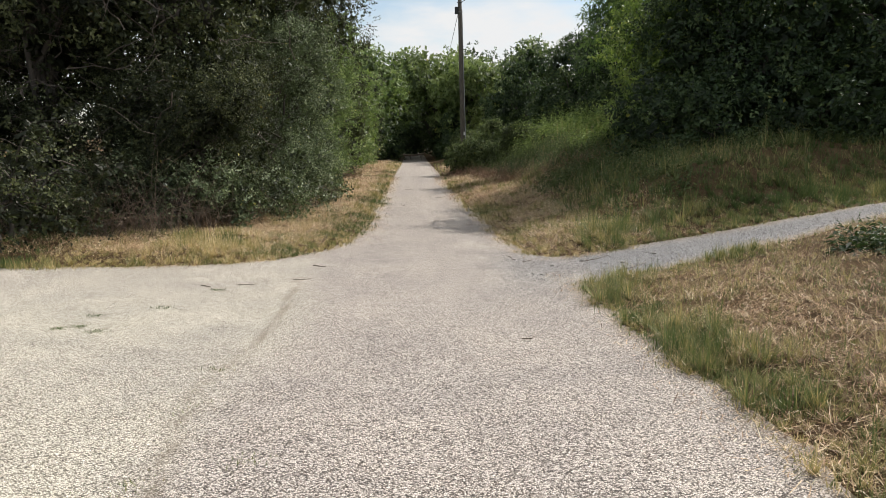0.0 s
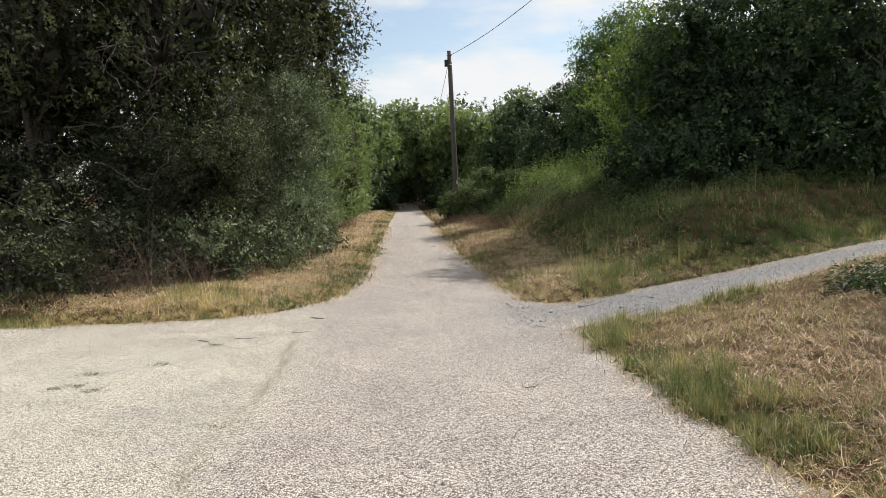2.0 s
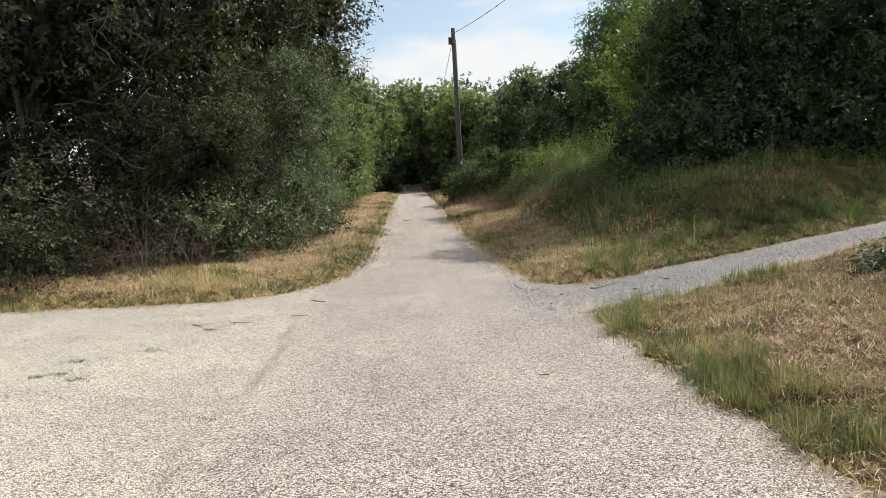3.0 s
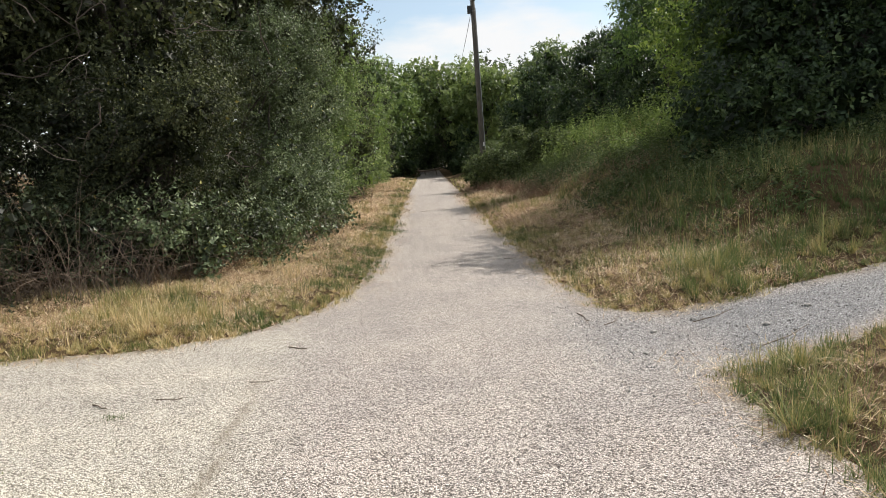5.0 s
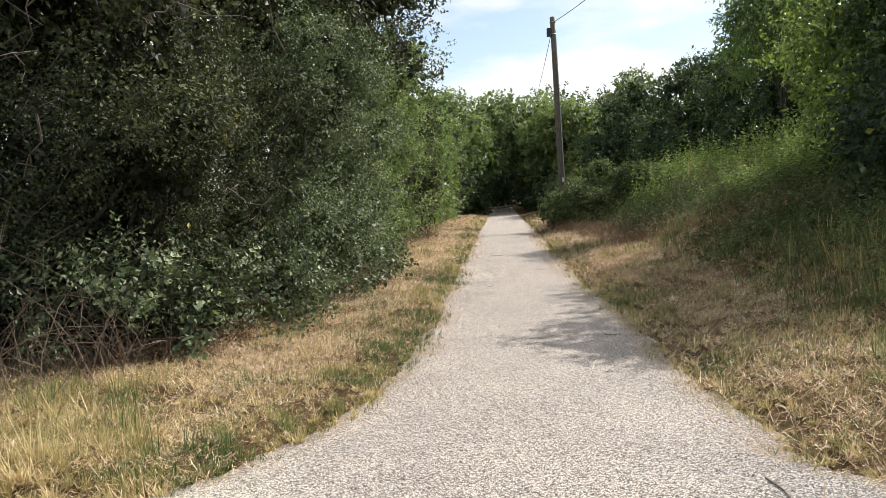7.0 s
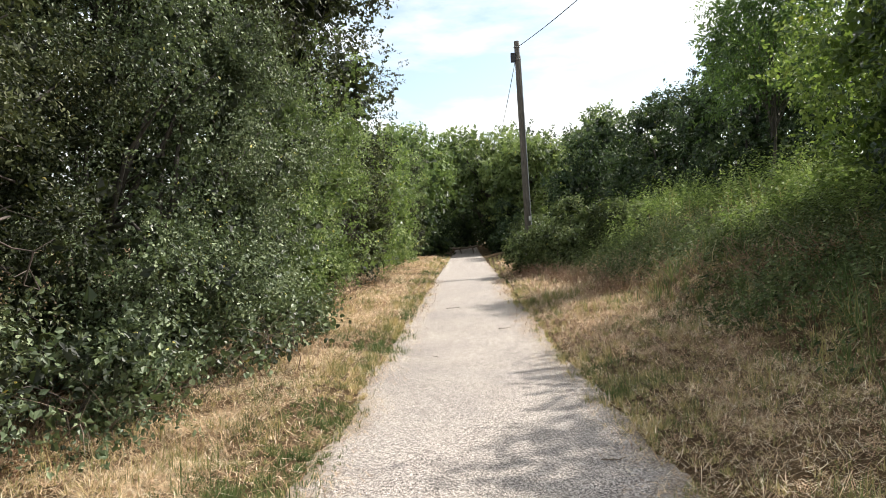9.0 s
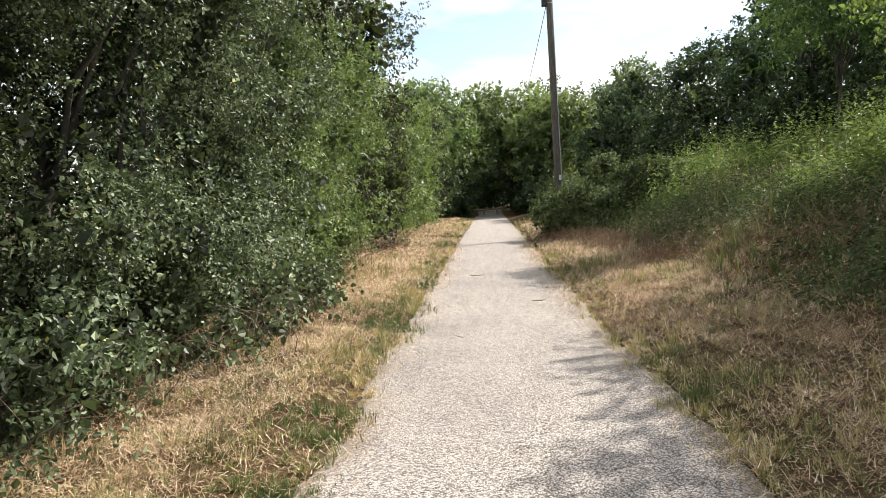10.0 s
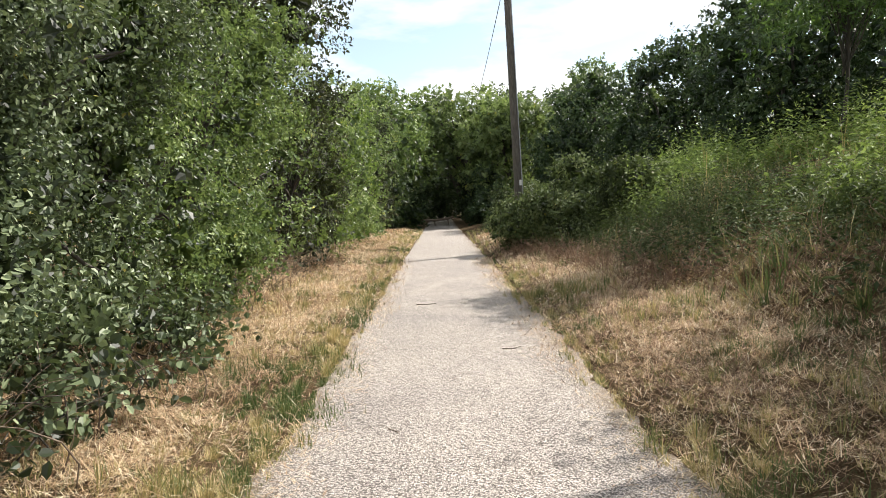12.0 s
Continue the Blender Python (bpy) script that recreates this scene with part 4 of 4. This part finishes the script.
# low rounded shrubs round the foot of the pole
for x, y, top, n in ((2.45, 31.0, 1.3, 500), (3.1, 29.4, 1.2, 700), (3.5, 31.0, 1.9, 900), (3.0, 33.6, 1.6, 600), (3.2, 37.0, 1.6, 600), (4.4, 28.4, 1.1, 600), (3.4, 41.5, 1.4, 500), (3.4, 46.0, 1.4, 500)):
    z0 = float(height(x, y))
    lobes = [(np.array((x + rng.uniform(-0.6, 0.6), y + rng.uniform(-0.7, 0.7), z0 + 0.15 + (top - 0.5) * k / 10)), np.array((0.5, 0.5, 0.42))) for k in range(10)]
    plant(rng, "bramble_bush", "low grey-green bramble bush on the foot of the bank", "shrub", on_ground(x, y), lobes, n, 8, 0.1, BED_BRAMBLE, 0.03, "bramble bushes on the bank", forks=3, spray=0.25, crown_name="foliage", inner=150)

# ---- pole and wires ----
px, py = 2.24, 31.9
pz = float(height(px, py))
pole = thing("telegraph_pole", (px, py, pz), "weathered grey wooden telegraph pole standing in brambles", "pole")
zt = 7.72 - pz
zz = np.array([-0.3, 0, 1.5, 3.5, 5.5, zt - 0.02, zt, zt + 0.015])
lean = -0.032 * zz
v, f = tubes([np.stack([lean, 0 * zz, zz], 1)], [np.interp(zz, [0, zt - 0.02, zt, zt + 0.02], [0.122, 0.088, 0.08, 0.005])], 14)
part("shaft", raw_mesh("shaft", v, f, POLE_WOOD, shade=True), pole)


def box_mesh(name, size, at, material, bevel=0.006):
    bm = bmesh.new()
    bmesh.ops.create_cube(bm, size=1, matrix=Matrix.Translation(at) @ Matrix.Diagonal((*size, 1)))
    bmesh.ops.bevel(bm, geom=bm.edges[:], offset=bevel, segments=2, affect="EDGES")
    me = bpy.data.meshes.new(name)
    bm.to_mesh(me)
    bm.free()
    me.materials.append(material)
    return me


top_x = -0.032 * zt
part("terminal_block", box_mesh("terminal_block", (0.16, 0.14, 0.3), (top_x - 0.13, -0.02, zt - 0.55), CABLE), pole, "small dark terminal box under the pole top")
ang = np.linspace(0, 2 * np.pi, 13)
for h, r in ((zt - 0.2, 0.102), (zt - 0.62, 0.104)):
    v, f = tubes([np.stack([-0.032 * h + r * np.cos(ang), r * np.sin(ang), 0 * ang + h], 1)], [0.014 + 0 * ang], 5)
    part("band", raw_mesh("band", v, f, STEEL), pole, "steel band")
zz = np.linspace(0.3, zt - 0.5, 9)
v, f = tubes([np.stack([-0.032 * zz + 0.116 - 0.003 * zz, 0 * zz - 0.05, zz], 1)], [0.016 + 0 * zz], 5)
part("conduit", raw_mesh("conduit", v, f, STEEL), pole, "pale conduit running down the shaft")
part("plate", box_mesh("plate", (0.06, 0.012, 0.15), (0.0, -0.118, 1.76 - pz), WHITE_PLATE, 0.003), pole, "white number plate")


def wire(label, pts):
    base = np.array(pts[0])
    v, f = tubes([np.array(pts) - base], [0.012 + 0 * np.arange(len(pts))], 5)
    ob = new("overhead_wire", raw_mesh("overhead_wire", v, f, CABLE, shade=True))
    ob.location = base
    return tagged(ob, label, "wire", "overhead wires")


wire("thin black overhead cable rising from the pole towards the bank trees", [(px + top_x + 0.35 * t, py - t, 7.5 + 0.01 * t + 0.0095 * t * t) for t in np.linspace(0, 16, 18)])
wire("thin black overhead cable running on past the trees", [(px + top_x + 0.02 * t, py + t, 7.2 + 0.00095 * (t - 12) ** 2 + 0.008 * t) for t in np.linspace(0, 46, 20)])

# ---- canes, stones and small litter ----
rng = np.random.default_rng(41)


def cane_set(name, label, n, place, long, radius, material, droop=0.6):
    lines, radii = [], []
    for _ in range(n):
        x, y = place()
        a, l = rng.uniform(0, 2 * math.pi), long * rng.uniform(0.5, 1.3)
        out = rng.uniform(0.1, droop)
        t = np.linspace(0, 1, 6)
        z0 = float(height(x, y)) - 0.03
        bend = rng.normal(0, 0.12)
        p = np.stack([x + math.cos(a) * l * out * t ** 1.5 + bend * np.sin(t * 3), y + math.sin(a) * l * out * t ** 1.5 + bend * np.cos(t * 2.5) - bend, z0 + l * (t - 0.55 * out * t ** 2.4)], 1)
        lines.append(p)
        radii.append(radius * rng.uniform(0.6, 1.3) * (1.1 - 0.8 * t))
    v, f = tubes(lines, radii, 4)
    return tagged(new(name, raw_mesh(name, v, f, material, shade=True)), label, "stems", kind="stuff")


def hedge_foot():
    y = rng.uniform(10.6, 30) if rng.random() < 0.75 else rng.uniform(10.4, 12.5)
    return float(hedge_face(y)) + rng.normal(0.28, 0.25), y


def bank_foot():
    y = rng.uniform(17, 31)
    return float(np.interp(y, BAND_Y, BAND_X)) + rng.normal(0.0, 0.3), y


def yard_foot():
    return rng.uniform(-6.4, -3.2), rng.uniform(10.4, 11.6)


cane_set("bramble_canes", "bare pale bramble canes tangled at the hedge foot", 700, hedge_foot, 0.8, 0.005, CANE, 1.3)
cane_set("dead_stems", "dead reddish-brown stems along the foot of the weeds", 700, bank_foot, 0.5, 0.005, bark_material("dead_stem", (0.16, 0.09, 0.055), (0.36, 0.24, 0.16), 25), 0.9)
cane_set("thicket_canes", "bare grey stems standing in front of the thicket", 130, yard_foot, 1.5, 0.0045, CANE, 1.0)


def pebbles(name, label, n, box, density, size, material):
    x, y = scatter(rng, n, box, density)
    r = size * rng.uniform(0.5, 1.5, n) ** 1.5
    o = np.array([[1, 0, -0.3], [0, 1, -0.3], [-1, 0, -0.3], [0, -1, -0.3], [0, 0, 0.7]], float)
    jit = rng.uniform(0.6, 1.3, (n, 5, 1))
    a = rng.uniform(0, 6.3, n)
    c, s_ = np.cos(a)[:, None], np.sin(a)[:, None]
    q = o[None] * jit * r[:, None, None]
    q = np.stack([q[..., 0] * c - q[..., 1] * s_, q[..., 0] * s_ + q[..., 1] * c, q[..., 2]], -1)
    v = (q + np.stack([x, y, height(x, y) + r * 0.25], 1)[:, None]).reshape(-1, 3)
    tri = np.array([[0, 1, 4], [1, 2, 4], [2, 3, 4], [3, 0, 4]])
    f = (np.arange(n)[:, None, None] * 5 + tri[None]).reshape(-1, 3)
    tone = np.repeat(rng.random(n), 5)
    return tagged(new(name, raw_mesh(name, v, f, material, [("tone", tone)])), label, "stones", kind="stuff")


def stone_material(name, stops):
    m, nt, bsdf, out = node_mat(name)
    c = ramp(nt, attribute(nt, "tone"), stops)
    nt.links.new(blend(nt, 1.0, c, ramp(nt, tex_noise(nt, 120, 4), [(0.3, (0.75, 0.75, 0.75)), (0.7, (1.1, 1.1, 1.1))]), "MULTIPLY"), bsdf.inputs["Base Color"])
    bsdf.inputs["Roughness"].default_value = 0.85
    return m


CHIPS = stone_material("gravel_chips", [(0.0, (0.1, 0.09, 0.085)), (0.25, (0.3, 0.26, 0.22)), (0.6, (0.5, 0.43, 0.37)), (1.0, (0.78, 0.73, 0.66))])
pebbles("gravel_chips", "loose pale gravel chips over the path", 25000, (-5, 2, 1.5, 20), lambda x, y: smooth(0.0, 0.1, path_inside(x, y)) * np.clip(5 / np.maximum(y, 3), 0.25, 1), 0.0045, CHIPS)
pebbles("track_stones", "loose grey stones on the side track", 5000, (1.0, 7.5, 7, 11.5), lambda x, y: stone_tone(x, y) * smooth(-0.05, 0.1, path_inside(x, y)), 0.0075, stone_material("track_stone", [(0.0, (0.12, 0.115, 0.11)), (0.4, (0.36, 0.34, 0.32)), (1.0, (0.55, 0.53, 0.51))]))


def tuft_patch(name, label, spots, n, spread, tall, tone):
    """Small tufts of grass round given places."""
    x, y = (np.repeat([p[k] for p in spots], n) + rng.normal(0, spread * f, n * len(spots)) for k, f in ((0, 1.0), (1, 0.7)))
    m = len(x)
    v, f, t = blades(rng, x, y, tall * rng.uniform(0.4, 1.3, m), 0.006 * rng.uniform(0.7, 1.4, m), np.clip(rng.normal(0.7, 0.4, m), 0.05, 1.5), np.clip(rng.normal(tone, 0.12, m), 0, 1))
    return tagged(new(name, raw_mesh(name, v, f, GRASS, [("tone", t)])), label, "grass", kind="stuff")


tuft_patch("gravel_tufts", "small dry tufts of grass growing through the gravel", ((-1.26, 2.88), (-0.81, 3.1), (-1.28, 3.79), (-1.36, 4.5)), 90, 0.07, 0.035, 0.3)
tuft_patch("crease_litter", "thin line of dry litter along the edge of the yard", [(float(np.interp(v, [2.0, 3.2, 4.0, 5.6, 7.2, 8.8], [-1.15, -1.2, -1.34, -1.2, -1.3, -1.5])) + 0.03 * math.sin(v * 9), v) for v in np.arange(2.4, 8.8, 0.12) if math.sin(v * 5.3) + math.sin(v * 2.1) > -0.5], 26, 0.03, 0.016, 0.3)
tuft_patch("litter_clumps", "dark clumps of dead plant litter on the yard gravel", ((-2.35, 6.35), (-2.95, 5.6), (-2.85, 6.05), (-2.8, 5.66), (-2.6, 5.5), (-2.1, 7.2)), 190, 0.05, 0.03, 0.06)
tuft_patch("green_tufts", "fresh green tufts of grass in the dry verge", ((-1.63, 13.88), (-1.2, 12.6), (-1.08, 18.8), (-0.98, 17.6), (1.64, 16.08), (1.75, 11.6), (2.05, 5.9), (2.15, 4.6), (-1.5, 11.4), (1.9, 15.0), (2.3, 18.2)), 320, 0.16, 0.13, 0.1)


def twig(x, y, angle, length, radius, label):
    t = np.linspace(0, 1, 7)
    d = np.array([math.cos(angle), math.sin(angle)])
    p = np.stack([d[0] * length * (t - 0.5) + 0.02 * np.sin(t * 5), d[1] * length * (t - 0.5) + 0.015 * np.cos(t * 6), radius * 0.8 + 0 * t], 1)
    z = height(x + p[:, 0], y + p[:, 1]) - float(height(x, y))
    p[:, 2] += z + 0.004
    fork = np.stack([p[4], p[4] + np.array([-d[1], d[0], 0]) * length * 0.12 + np.array([d[0], d[1], 0]) * length * 0.1])
    v, f = tubes([p, fork], [radius * (1.1 - 0.6 * t), np.array([radius * 0.6, radius * 0.3])], 5)
    ob = new("twig", raw_mesh("twig", v, f, CANE, shade=True))
    ob.location = (x, y, float(height(x, y)))
    return tagged(ob, label, "twig", "fallen twigs")


for x, y, a, l, r in ((1.3, 9.19, -1.5, 0.42, 0.0055), (1.54, 9.06, 0.9, 0.4, 0.004), (-1.22, 8.65, -0.4, 0.2, 0.006), (0.9, 5.2, 0.5, 0.16, 0.004), (-0.3, 17.2, 2.0, 0.14, 0.004), (0.7, 19.5, 0.3, 0.22, 0.005), (-0.2, 22.6, 0.2, 0.3, 0.006), (-2.2, 17.6, 0.6, 1.1, 0.011), (-2.7, 15.6, -0.5, 1.2, 0.012), (-2.4, 20.4, 0.2, 0.9, 0.01),
                      (-2.28, 7.4, -0.5, 0.17, 0.005), (-1.84, 7.5, 0.1, 0.24, 0.003), (-1.3, 7.8, 0.15, 0.22, 0.003), (1.85, 7.0, 0.3, 0.2, 0.006), (2.6, 8.05, 0.5, 0.6, 0.004), (2.4, 8.9, 0.4, 0.5, 0.004), (1.1, 13.2, 0.2, 0.2, 0.004)):
    twig(x, y, a, l, r, "thin dry fallen twig lying on the ground")


def rock(x, y, size, label):
    bm = bmesh.new()
    bmesh.ops.create_icosphere(bm, subdivisions=2, radius=size)
    for v in bm.verts:
        v.co *= 1 + 0.45 * noise.noise(v.co * (2.2 / size) + Vector((x, y, 0)))
        v.co.z *= 0.6
    me = bpy.data.meshes.new("stone")
    bm.to_mesh(me)
    bm.free()
    me.materials.append(PALE_STONE)
    ob = new("stone", me)
    ob.location = (x, y, float(height(x, y)) + size * 0.3)
    return tagged(ob, label, "stone", "loose stones")


PALE_STONE = plain("pale_stone", (0.4, 0.38, 0.35), 0.85)
for x, y, r in ((1.45, 13.89, 0.035), (1.75, 8.6, 0.03), (2.2, 8.9, 0.028), (1.5, 8.0, 0.022), (2.6, 8.4, 0.03), (3.1, 8.7, 0.03)):
    rock(x, y, r, "pale rounded stone at the edge of the path")

# short cut stem left standing in the mown verge
at = on_ground(-2.6, 16.0)
stub = thing("cut_stem", at, "short dry cut stem standing in the mown hay", "stem")
v, f = tubes([np.array([[0, 0, -0.05], [0.004, 0.003, 0.06], [0.012, 0.004, 0.16]])], [np.array([0.017, 0.015, 0.014])], 8)
part("stem", raw_mesh("stem", v, f, CANE, shade=True), stub)
v, f = tubes([np.array([[0, 0, 0.05], [-0.03, 0.01, 0.075], [-0.05, 0.012, 0.11]])], [np.array([0.008, 0.006, 0.004])], 6)
part("side_shoot", raw_mesh("side_shoot", v, f, CANE, shade=True), stub)
